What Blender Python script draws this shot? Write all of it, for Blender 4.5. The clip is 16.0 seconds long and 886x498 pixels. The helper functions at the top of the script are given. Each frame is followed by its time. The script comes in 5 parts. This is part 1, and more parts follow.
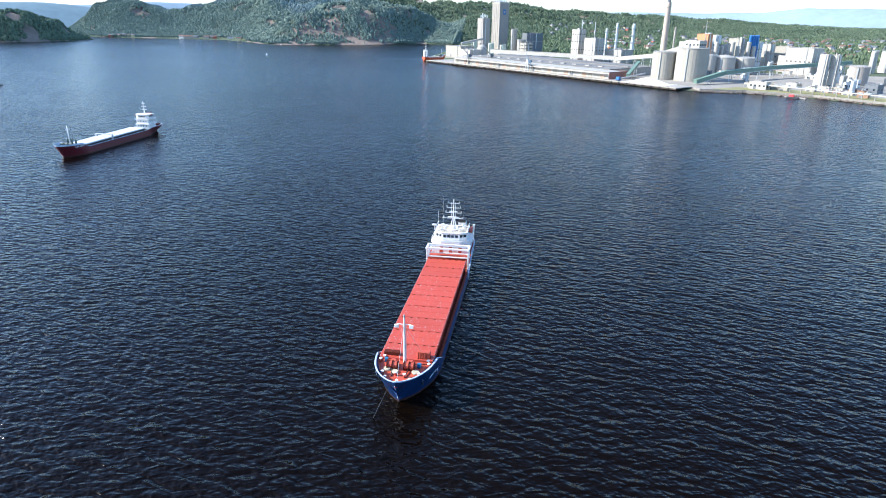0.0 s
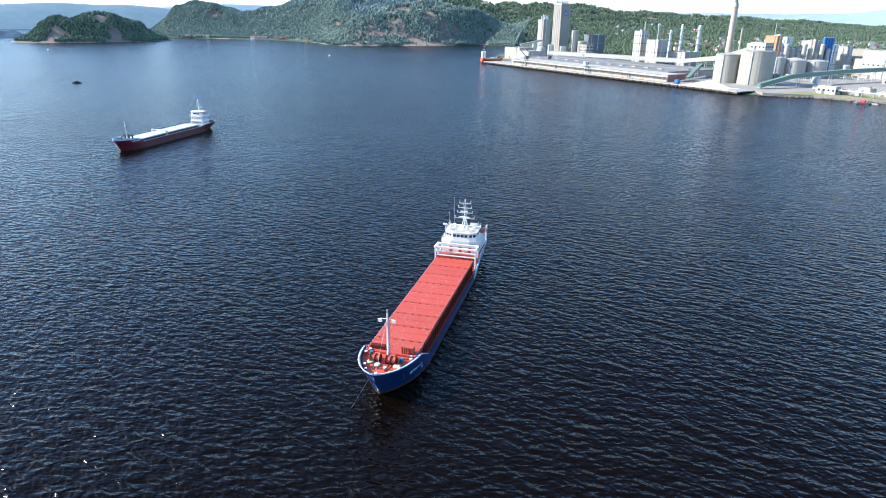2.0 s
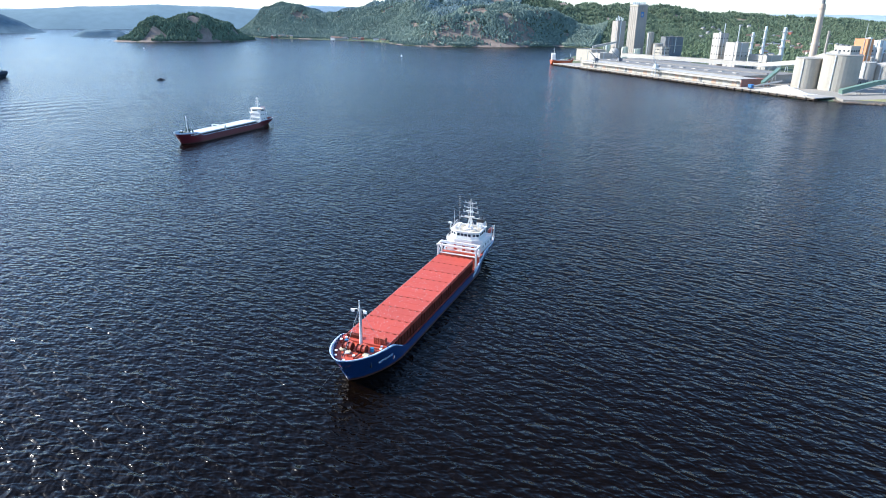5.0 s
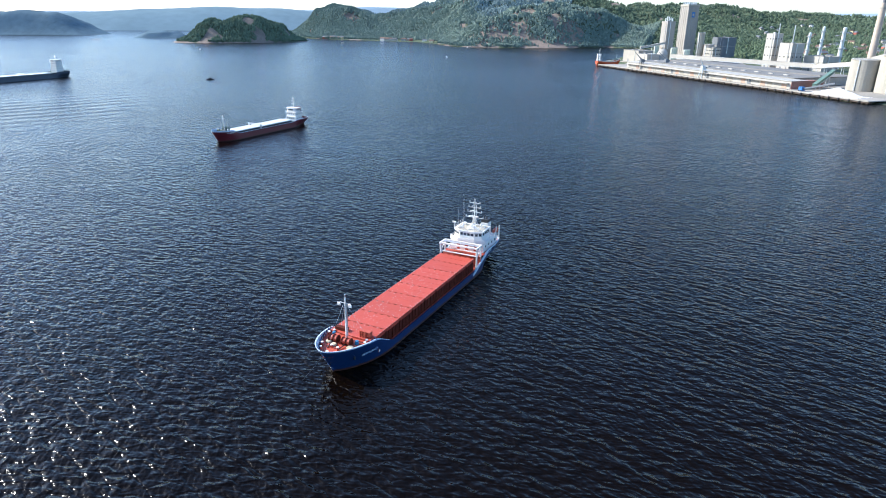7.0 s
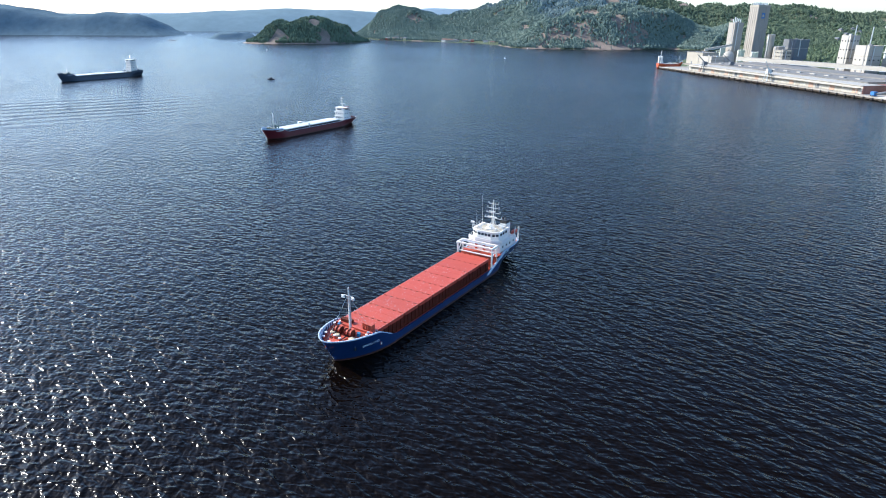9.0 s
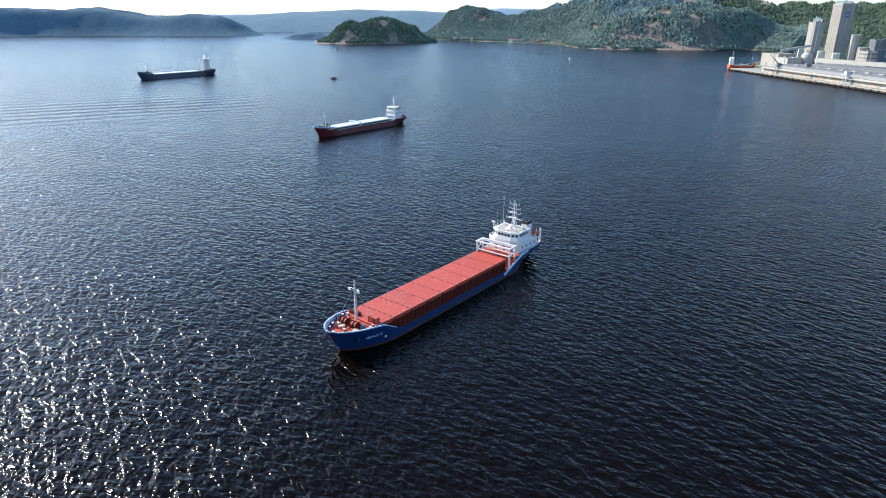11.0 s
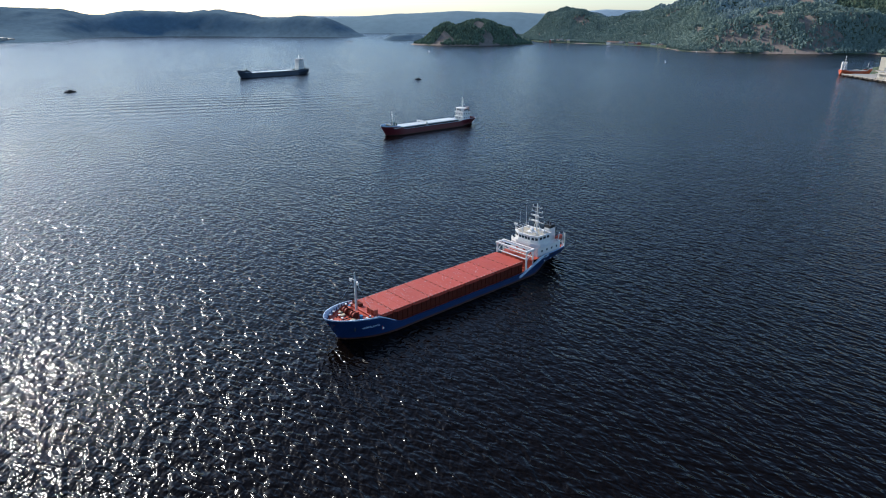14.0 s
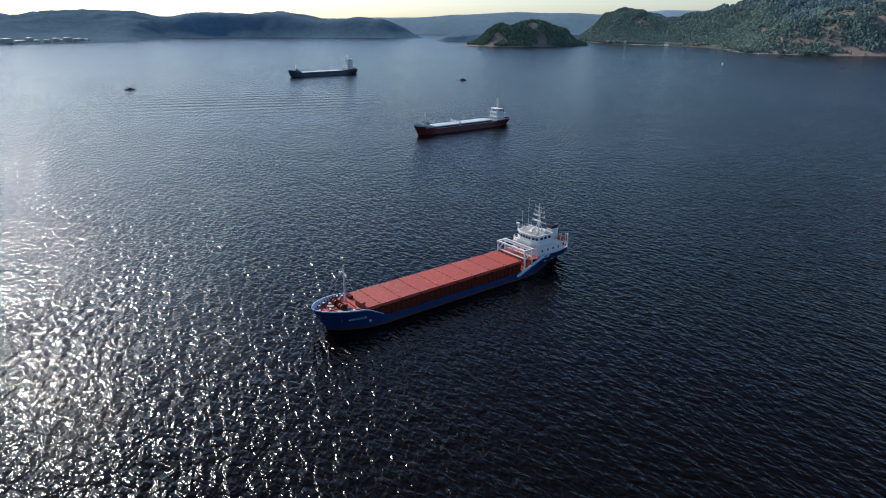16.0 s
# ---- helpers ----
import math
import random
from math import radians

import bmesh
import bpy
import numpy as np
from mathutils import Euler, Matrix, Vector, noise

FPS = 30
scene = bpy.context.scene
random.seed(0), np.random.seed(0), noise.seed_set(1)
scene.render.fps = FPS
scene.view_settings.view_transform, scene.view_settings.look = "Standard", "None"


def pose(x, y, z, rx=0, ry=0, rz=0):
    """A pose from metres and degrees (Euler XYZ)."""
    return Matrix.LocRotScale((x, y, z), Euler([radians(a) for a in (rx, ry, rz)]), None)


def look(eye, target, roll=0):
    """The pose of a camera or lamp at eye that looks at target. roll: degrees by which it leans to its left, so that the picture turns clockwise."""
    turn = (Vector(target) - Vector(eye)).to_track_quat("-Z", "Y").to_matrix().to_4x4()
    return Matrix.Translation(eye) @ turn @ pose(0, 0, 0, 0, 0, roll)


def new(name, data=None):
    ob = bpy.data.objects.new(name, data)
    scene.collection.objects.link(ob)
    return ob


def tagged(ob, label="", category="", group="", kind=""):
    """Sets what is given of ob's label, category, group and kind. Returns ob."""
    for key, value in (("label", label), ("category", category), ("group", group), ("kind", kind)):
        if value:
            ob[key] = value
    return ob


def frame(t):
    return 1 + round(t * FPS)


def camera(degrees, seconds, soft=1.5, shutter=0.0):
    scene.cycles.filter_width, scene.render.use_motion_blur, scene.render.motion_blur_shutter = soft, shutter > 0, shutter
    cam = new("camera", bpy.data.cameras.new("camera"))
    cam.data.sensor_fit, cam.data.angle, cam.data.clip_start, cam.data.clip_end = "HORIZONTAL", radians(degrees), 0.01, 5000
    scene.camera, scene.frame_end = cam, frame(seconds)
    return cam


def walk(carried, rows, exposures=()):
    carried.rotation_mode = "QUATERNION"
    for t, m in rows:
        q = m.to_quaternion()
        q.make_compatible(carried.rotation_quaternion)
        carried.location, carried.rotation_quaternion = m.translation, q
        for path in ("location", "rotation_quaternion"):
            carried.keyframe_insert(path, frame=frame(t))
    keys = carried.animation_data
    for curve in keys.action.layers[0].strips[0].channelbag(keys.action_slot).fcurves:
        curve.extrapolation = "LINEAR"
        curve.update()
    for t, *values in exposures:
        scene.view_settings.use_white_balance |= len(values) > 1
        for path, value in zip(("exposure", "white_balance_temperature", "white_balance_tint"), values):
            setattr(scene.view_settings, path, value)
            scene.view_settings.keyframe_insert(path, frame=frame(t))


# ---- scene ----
cam = camera(71.0, 16.0, soft=1.0)
PATH = [
    (0, (22.016, -93.153, 65.593), (21.733, -91.304, 64.887), 0.7),
    (0.5, (25.623, -93.104, 65.904), (25.294, -91.262, 65.196), 0.6),
    (1, (28.915, -92.922, 65.962), (28.541, -91.089, 65.255), 0.7),
    (1.5, (32.295, -92.791, 66.157), (31.881, -90.967, 65.449), 0.7),
    (2, (36.059, -92.234, 65.908), (35.585, -90.423, 65.203), 0.6),
    (2.5, (39.228, -91.794, 66.003), (38.7, -89.999, 65.296), 0.6),
    (3, (42.571, -91.522, 66.117), (41.996, -89.742, 65.411), 0.6),
    (3.5, (45.689, -91.322, 66.48), (45.072, -89.556, 65.773), 0.6),
    (4, (48.968, -90.9, 66.581), (48.32, -89.145, 65.874), 0.6),
    (6.5, (65.016, -87.57, 66.89), (64.223, -85.874, 66.187), 0.5),
    (7, (68.067, -86.902, 67.116), (67.229, -85.228, 66.412), 0.4),
    (7.5, (71.027, -86.08, 67.098), (70.144, -84.43, 66.395), 0.4),
    (8, (73.738, -84.978, 67.038), (72.807, -83.354, 66.335), 0.3),
    (8.5, (76.786, -84.306, 67.216), (75.817, -82.704, 66.514), 0.3),
    (9, (79.716, -83.832, 67.681), (78.714, -82.25, 66.979), 0.3),
    (11.5, (94.494, -76.829, 68.218), (93.284, -75.4, 67.517), 0.1),
    (12, (97.035, -74.91, 68.185), (95.789, -73.511, 67.485), 0.2),
    (12.5, (99.815, -73.194, 68.271), (98.534, -71.827, 67.572), 0.2),
    (13, (102.964, -71.131, 68.285), (101.645, -69.8, 67.586), 0.1),
    (13.5, (105.762, -68.982, 68.395), (104.409, -67.686, 67.697), 0.2),
    (14, (108.81, -66.875, 68.53), (107.425, -65.613, 67.832), 0.0),
    (14.5, (111.847, -64.699, 68.55), (110.434, -63.468, 67.852), 0.0),
    (15, (115.002, -62.372, 68.803), (113.562, -61.173, 68.105), 0.0),
    (15.5, (117.878, -59.613, 68.706), (116.411, -58.447, 68.009), 0.0),
    (16, (120.063, -56.753, 68.141), (118.568, -55.62, 67.446), -0.1),
]
walk(cam, [(t, look(eye, target, roll)) for t, eye, target, roll in PATH],
     exposures=((0.0, 1.38, 5700, 8), (4.0, 1.34, 5750, 8), (9.0, 1.17, 5850, 8), (12.5, 0.8, 5950, 8), (16.0, 0.08, 5900, 8)))

# ---- world, sun ----
SUN_AZ = radians(188)      # measured from +x, anticlockwise
SUN_EL = radians(32)
world = bpy.data.worlds.new("world")
scene.world = world
world.use_nodes = True
wt = world.node_tree
sky = wt.nodes.new("ShaderNodeTexSky")
sky.sky_type = "NISHITA"
sky.sun_disc = False
sky.sun_elevation = SUN_EL
sky.sun_rotation = math.pi / 2 - SUN_AZ
sky.air_density, sky.dust_density, sky.ozone_density = 1.0, 0.8, 4.0
wt.links.new(sky.outputs[0], wt.nodes["Background"].inputs[0])
wt.nodes["Background"].inputs[1].default_value = 0.15
sun = new("sun", bpy.data.lights.new("sun", "SUN"))
sun.data.energy, sun.data.angle, sun.data.color = 4.4, radians(0.53), (1.0, 0.90, 0.77)
toward = Vector((math.cos(SUN_EL) * math.cos(SUN_AZ), math.cos(SUN_EL) * math.sin(SUN_AZ), math.sin(SUN_EL)))
sun.matrix_world = look(toward * 300, (0, 0, 0))
tagged(sun, kind="structure")


# ---- materials ----
def mat(name, colour, rough=0.6, metal=0.0, vary=0.2, scale=0.5, stain=None, bump=0.0, each=0.0, spec=0.5, fine=6.0):
    """Paint, concrete, bark and so on: two scales of noise over a base colour, a stain colour, fine relief."""
    m = bpy.data.materials.new(name)
    m.use_nodes = True
    t = m.node_tree
    n, l = t.nodes, t.links
    b = n["Principled BSDF"]
    b.inputs["Roughness"].default_value = rough
    b.inputs["Metallic"].default_value = metal
    b.inputs["Specular IOR Level"].default_value = spec
    co = n.new("ShaderNodeTexCoord")
    a = n.new("ShaderNodeTexNoise")
    a.inputs["Scale"].default_value, a.inputs["Detail"].default_value = scale, 5
    f = n.new("ShaderNodeTexNoise")
    f.inputs["Scale"].default_value, f.inputs["Detail"].default_value = scale * fine, 4
    geo = n.new("ShaderNodeNewGeometry")
    for x in (a, f):
        l.new(geo.outputs["Position"], x.inputs["Vector"])
    add = n.new("ShaderNodeMath")
    add.operation = "ADD"
    l.new(a.outputs["Fac"], add.inputs[0])
    l.new(f.outputs["Fac"], add.inputs[1])
    r = n.new("ShaderNodeMapRange")
    r.inputs["From Min"].default_value, r.inputs["From Max"].default_value = 0.6, 1.4
    r.inputs["To Min"].default_value, r.inputs["To Max"].default_value = 1 - vary, 1 + vary
    l.new(add.outputs[0], r.inputs["Value"])
    mul = n.new("ShaderNodeVectorMath")
    mul.operation = "SCALE"
    mul.inputs[0].default_value = colour
    last = r.outputs[0]
    if each:
        oi = n.new("ShaderNodeObjectInfo")
        rr = n.new("ShaderNodeMapRange")
        rr.inputs["To Min"].default_value, rr.inputs["To Max"].default_value = 1 - each, 1 + each
        l.new(oi.outputs["Random"], rr.inputs["Value"])
        mm = n.new("ShaderNodeMath")
        mm.operation = "MULTIPLY"
        l.new(last, mm.inputs[0])
        l.new(rr.outputs[0], mm.inputs[1])
        last = mm.outputs[0]
    l.new(last, mul.inputs["Scale"])
    out = mul.outputs[0]
    if stain:
        s = n.new("ShaderNodeTexNoise")
        s.inputs["Scale"].default_value, s.inputs["Detail"].default_value = scale * 2.3, 8
        s.inputs["Roughness"].default_value = 0.7
        l.new(geo.outputs["Position"], s.inputs["Vector"])
        sr = n.new("ShaderNodeMapRange")
        sr.inputs["From Min"].default_value, sr.inputs["From Max"].default_value = stain[3], stain[3] + 0.14
        sr.inputs["To Max"].default_value = stain[4] if len(stain) > 4 else 0.8
        l.new(s.outputs["Fac"], sr.inputs["Value"])
        mx = n.new("ShaderNodeMix")
        mx.data_type = "RGBA"
        mx.inputs[7].default_value = (*stain[:3], 1)
        l.new(sr.outputs[0], mx.inputs[0])
        l.new(out, mx.inputs[6])
        out = mx.outputs[2]
    l.new(out, b.inputs["Base Color"])
    if bump:
        bp = n.new("ShaderNodeBump")
        bp.inputs["Strength"].default_value, bp.inputs["Distance"].default_value = bump, 0.1
        l.new(f.outputs["Fac"], bp.inputs["Height"])
        l.new(bp.outputs[0], b.inputs["Normal"])
    return m


WAVES = ((-14, 5.2, 1.9, 0.54, 1.5), (18, 2.9, 1.25, 0.34, 1.0), (-45, 1.5, 0.8, 0.11, 0), (5, 60.0, 28.0, 0.4, 1))


def water_material():
    """Dark peaty water: the slope of several trains of ripples, taken over a hand's width, turns the normal."""
    m = bpy.data.materials.new("sea_water")
    m.use_nodes = True
    t = m.node_tree
    n, l = t.nodes, t.links
    b = n["Principled BSDF"]
    b.inputs["Base Color"].default_value = (0.0026, 0.0014, 0.0006, 1)
    b.inputs["Roughness"].default_value = 0.13
    b.inputs["IOR"].default_value = 1.19
    geo = n.new("ShaderNodeNewGeometry")

    def math_node(op, x, y=None, z=None):
        k = n.new("ShaderNodeMath")
        k.operation = op
        for i, v in enumerate((x, y, z)):
            if v is None:
                continue
            if isinstance(v, (int, float)):
                k.inputs[i].default_value = v
            else:
                l.new(v, k.inputs[i])
        return k.outputs[0]

    def spread(value, a, c, lo, hi):
        r = n.new("ShaderNodeMapRange")
        r.inputs["From Min"].default_value, r.inputs["From Max"].default_value = a, c
        r.inputs["To Min"].default_value, r.inputs["To Max"].default_value = lo, hi
        l.new(value, r.inputs["Value"])
        return r.outputs[0]

    # breezier and calmer patches
    calm = n.new("ShaderNodeTexNoise")
    calm.inputs["Scale"].default_value, calm.inputs["Detail"].default_value = 0.008, 3
    l.new(geo.outputs["Position"], calm.inputs["Vector"])
    gust = spread(calm.outputs["Fac"], 0.3, 0.7, 0.8, 1.2)

    def height(dx, dy):
        at = n.new("ShaderNodeVectorMath")
        at.operation = "ADD"
        at.inputs[1].default_value = (dx, dy, 0)
        l.new(geo.outputs["Position"], at.inputs[0])
        last = 0.0
        # (turn, length along the crest, length across, height, detail)
        for turn, along, across, high, detail in WAVES:
            mp = n.new("ShaderNodeMapping")
            mp.vector_type = "TEXTURE"
            mp.inputs["Rotation"].default_value = (0, 0, radians(turn))
            mp.inputs["Scale"].default_value = (along, across, 4.0)
            l.new(at.outputs[0], mp.inputs["Vector"])
            x = n.new("ShaderNodeTexNoise")
            x.noise_dimensions = "2D"
            x.inputs["Scale"].default_value, x.inputs["Detail"].default_value = 1.0, detail
            x.inputs["Distortion"].default_value = 0.35
            l.new(mp.outputs[0], x.inputs["Vector"])
            last = math_node("MULTIPLY_ADD", x.outputs["Fac"], high, last)
        # the spreading wash of a passing boat
        mp = n.new("ShaderNodeMapping")
        mp.vector_type = "TEXTURE"
        mp.inputs["Location"].default_value = (-440, 150, 0)
        mp.inputs["Rotation"].default_value = (0, 0, radians(158))
        l.new(at.outputs[0], mp.inputs["Vector"])
        wv = n.new("ShaderNodeTexWave")
        wv.bands_direction = "X"
        wv.inputs["Scale"].default_value, wv.inputs["Distortion"].default_value = 0.0165, 3.0
        wv.inputs["Detail"].default_value, wv.inputs["Detail Scale"].default_value = 2.0, 0.35
        l.new(mp.outputs[0], wv.inputs["Vector"])
        sq = n.new("ShaderNodeVectorMath")
        sq.operation = "MULTIPLY"
        sq.inputs[1].default_value = (1 / 120, 1 / 190, 0)
        l.new(mp.outputs[0], sq.inputs[0])
        ln = n.new("ShaderNodeVectorMath")
        ln.operation = "LENGTH"
        l.new(sq.outputs[0], ln.inputs[0])
        wash = math_node("MULTIPLY", wv.outputs["Fac"], spread(ln.outputs["Value"], 1.0, 0.3, 0.0, 1.0))
        return math_node("MULTIPLY_ADD", wash, 0.55, last)

    e = 0.16
    h0 = height(0, 0)
    comb = n.new("ShaderNodeCombineXYZ")
    # the ripples lean before a breeze off the land: their steep, exposed faces look south-east
    for i, (h, lean) in enumerate(((height(e, 0), 0.020), (height(0, e), -0.035))):
        slope = math_node("DIVIDE", math_node("SUBTRACT", h0, h), e)
        l.new(math_node("MULTIPLY_ADD", slope, gust, lean), comb.inputs[i])
    comb.inputs[2].default_value = 1.0
    unit = n.new("ShaderNodeVectorMath")
    unit.operation = "NORMALIZE"
    l.new(comb.outputs[0], unit.inputs[0])
    l.new(unit.outputs[0], b.inputs["Normal"])
    return m


def glass_dark(name="window_glass"):
    m = bpy.data.materials.new(name)
    m.use_nodes = True
    b = m.node_tree.nodes["Principled BSDF"]
    b.inputs["Base Color"].default_value = (0.02, 0.03, 0.04, 1)
    b.inputs["Roughness"].default_value = 0.08
    return m


WATER = water_material()
GLASS = glass_dark()
BLUE = mat("hull_blue", (0.006, 0.024, 0.085), 0.35, 0, 0.2, 0.35, (0.02, 0.03, 0.06, 0.62, 0.5))
BOOT = mat("boot_topping", (0.05, 0.015, 0.010), 0.6, 0, 0.3, 0.8, (0.05, 0.03, 0.02, 0.5, 0.8))
SHEER = mat("sheer_stripe", (0.42, 0.50, 0.60), 0.45, 0, 0.12, 0.7, (0.25, 0.2, 0.15, 0.66, 0.5))
DECKRED = mat("deck_red", (0.40, 0.062, 0.030), 0.6, 0, 0.2, 0.6, (0.25, 0.06, 0.04, 0.62, 0.6))
HATCH = mat("hatch_red", (0.37, 0.046, 0.024), 0.62, 0, 0.10, 0.25, (0.42, 0.085, 0.05, 0.62, 0.5), each=0.05)
COAM = mat("coaming_rust", (0.085, 0.014, 0.007), 0.8, 0, 0.3, 0.6, (0.05, 0.012, 0.008, 0.5, 0.8), spec=0.15)
WHITE = mat("white_paint", (0.68, 0.65, 0.61), 0.45, 0, 0.06, 0.8, (0.5, 0.4, 0.3, 0.68, 0.5))
BLACK = mat("black_paint", (0.02, 0.02, 0.022), 0.5, 0, 0.2, 1.0)
STEEL = mat("galvanised_steel", (0.45, 0.46, 0.46), 0.45, 0.6, 0.15, 1.0)
ORANGE = mat("rescue_orange", (0.50, 0.09, 0.03), 0.4, 0, 0.1, 1.0)
DRUM = mat("drum_blue", (0.02, 0.13, 0.25), 0.45, 0, 0.15, 1.5)
BUFF = mat("buff_deck", (0.40, 0.35, 0.26), 0.8, 0, 0.15, 0.9, (0.28, 0.22, 0.16, 0.58, 0.6))
ROPE = mat("mooring_rope", (0.42, 0.36, 0.25), 0.9, 0, 0.2, 3.0)
MAROON = mat("hull_maroon", (0.095, 0.012, 0.018), 0.4, 0, 0.25, 0.3, (0.05, 0.015, 0.015, 0.6, 0.6))
NAVY = mat("hull_navy", (0.035, 0.05, 0.075), 0.45, 0, 0.25, 0.3)
PALE = mat("hatch_pale", (0.48, 0.51, 0.51), 0.5, 0, 0.08, 0.3, each=0.04)
GREEN = mat("deck_green", (0.025, 0.055, 0.05), 0.6, 0, 0.2, 0.6)
CONC = mat("concrete", (0.29, 0.265, 0.23), 0.85, 0, 0.14, 0.06, (0.20, 0.19, 0.165, 0.56, 0.5), fine=9)
CONCL = mat("pale_concrete", (0.31, 0.285, 0.235), 0.85, 0, 0.10, 0.06, (0.27, 0.25, 0.22, 0.55, 0.5), fine=9)
CLAD = mat("white_cladding", (0.35, 0.325, 0.28), 0.6, 0, 0.07, 0.05, (0.31, 0.28, 0.24, 0.55, 0.6), fine=9)
ROOF = mat("grey_roofing", (0.15, 0.145, 0.135), 0.9, 0, 0.16, 0.03, (0.22, 0.21, 0.19, 0.55, 0.6), fine=12)
BRICK = mat("red_brick", (0.27, 0.13, 0.10), 0.9, 0, 0.2, 0.15)
DARKCLAD = mat("dark_cladding", (0.12, 0.13, 0.14), 0.7, 0, 0.2, 0.08)
TIMBER = mat("quay_timber", (0.08, 0.06, 0.045), 0.9, 0, 0.3, 0.4)
GRAVEL = mat("yard_gravel", (0.24, 0.22, 0.185), 0.95, 0, 0.25, 0.03, (0.16, 0.20, 0.08, 0.58, 0.7), fine=14)
CONVG = mat("conveyor_green", (0.12, 0.19, 0.145), 0.6, 0, 0.12, 0.2)
SALT = mat("white_product", (0.62, 0.61, 0.59), 0.9, 0, 0.06, 0.3)
OCHRE = mat("orange_cladding", (0.42, 0.20, 0.09), 0.7, 0, 0.1, 0.1)
BLUET = mat("tank_blue", (0.025, 0.13, 0.34), 0.5, 0, 0.1, 0.2)
YELLOW = mat("yellow_paint", (0.80, 0.62, 0.03), 0.5, 0, 0.1, 0.5)
VERGE = mat("grass_verge", (0.20, 0.19, 0.07), 0.95, 0, 0.25, 0.06, (0.30, 0.26, 0.16, 0.55, 0.7), fine=10)
TILE = mat("roof_tile", (0.14, 0.085, 0.065), 0.8, 0, 0.2, 0.3, each=0.3)


# ---- building blocks ----
def part(name, bm, material, parent=None, label=""):
    me = bpy.data.meshes.new(name)
    bm.to_mesh(me)
    bm.free()
    for k in material if isinstance(material, (list, tuple)) else [material]:
        me.materials.append(k)
    ob = new(name, me)
    if parent:
        ob.parent = parent
    if label:
        ob["label"] = label
    return ob


def empty(name, x, y, z=0.0, rz=0.0, label="", category="", group="", kind=""):
    ob = new(name)
    ob.matrix_basis = pose(x, y, z, 0, 0, rz)
    return tagged(ob, label, category, group, kind)


def add_box(bm, x0, y0, z0, x1, y1, z1, bevel=0.0, m=None):
    r = bmesh.ops.create_cube(bm, size=1.0)
    vs = r["verts"]
    bmesh.ops.scale(bm, vec=(x1 - x0, y1 - y0, z1 - z0), verts=vs)
    bmesh.ops.translate(bm, vec=((x0 + x1) / 2, (y0 + y1) / 2, (z0 + z1) / 2), verts=vs)
    if bevel:
        es = list({e for v in vs for e in v.link_edges})
        vs = bmesh.ops.bevel(bm, geom=es, offset=bevel, segments=1, affect="EDGES")["verts"]
    if m is not None:
        bmesh.ops.transform(bm, matrix=m, verts=list(vs))
    return bm


def box(x0, y0, z0, x1, y1, z1, bevel=0.0, m=None):
    return add_box(bmesh.new(), x0, y0, z0, x1, y1, z1, bevel, m)


def add_tube(bm, a, b, r0, r1=None, n=10):
    a, b = Vector(a), Vector(b)
    r = bmesh.ops.create_cone(bm, cap_ends=True, segments=n, radius1=r0, radius2=r0 if r1 is None else r1, depth=(b - a).length)
    m = Matrix.Translation((a + b) / 2) @ (b - a).to_track_quat("Z", "Y").to_matrix().to_4x4()
    bmesh.ops.transform(bm, matrix=m, verts=r["verts"])
    return bm


def tube(a, b, r0, r1=None, n=10):
    return add_tube(bmesh.new(), a, b, r0, r1, n)


def lathe(profile, n=20):
    """A turned body from (radius, height) pairs."""
    bm = bmesh.new()
    rings = [[bm.verts.new((r * math.cos(2 * math.pi * i / n), r * math.sin(2 * math.pi * i / n), z)) for i in range(n)] for r, z in profile]
    for a, b in zip(rings, rings[1:]):
        for i in range(n):
            bm.faces.new((a[i], a[(i + 1) % n], b[(i + 1) % n], b[i]))
    bm.faces.new(rings[-1])
    bm.faces.new(list(reversed(rings[0])))
    return bm


def smooth(a, b, x):
    t = min(1.0, max(0.0, (x - a) / (b - a)))
    return t * t * (3 - 2 * t)


def piece(knots, x):
    """Straight lines between (x, value) knots."""
    if x <= knots[0][0]:
        return knots[0][1]
    for (a, p), (b, q) in zip(knots, knots[1:]):
        if x <= b:
            return p + (q - p) * (x - a) / (b - a)
    return knots[-1][1]


# ---- the sea, the land ----
def sea():
    bm = bmesh.new()
    bmesh.ops.create_grid(bm, x_segments=2, y_segments=2, size=9000)
    return tagged(part("water", bm, WATER), "dark rippled fjord water under a clear sky", "water", kind="structure")


sea()

QX, QY = -150.0, 843.0                    # far end of the quay's edge
UX, UY, VX, VY = 0.7015, -0.7126, 0.7126, 0.7015


def yard(u, v):
    """From along the quay and inland to x, y."""
    return QX + UX * u + VX * v, QY + UY * u + VY * v


def shore_line(x):
    """The mainland's waterline: y of the shore for each x."""
    return piece(((-1700, 1900), (-1420, 1640), (-1250, 1540), (-1140, 1470), (-930, 1455), (-780, 1440), (-680, 1365), (-600, 1275), (-540, 1262), (-470, 1288), (-375, 1335), (-280, 1440), (-195, 1420), (-165, 960), (-126, 890), (-125, 818), (145, 543), (200, 541), (250, 515), (300, 470), (700, 60), (2400, -1600)), x)


def bumps(x, y, rows):
    h = 0.0
    for cx, cy, z, sx, sy in rows:
        d = ((x - cx) / sx) ** 2 + ((y - cy) / sy) ** 2
        if d < 9:
            h = max(h, z * math.exp(-d * 0.7)) if h == 0 else (h ** 4 + (z * math.exp(-d * 0.7)) ** 4) ** 0.25
    return h


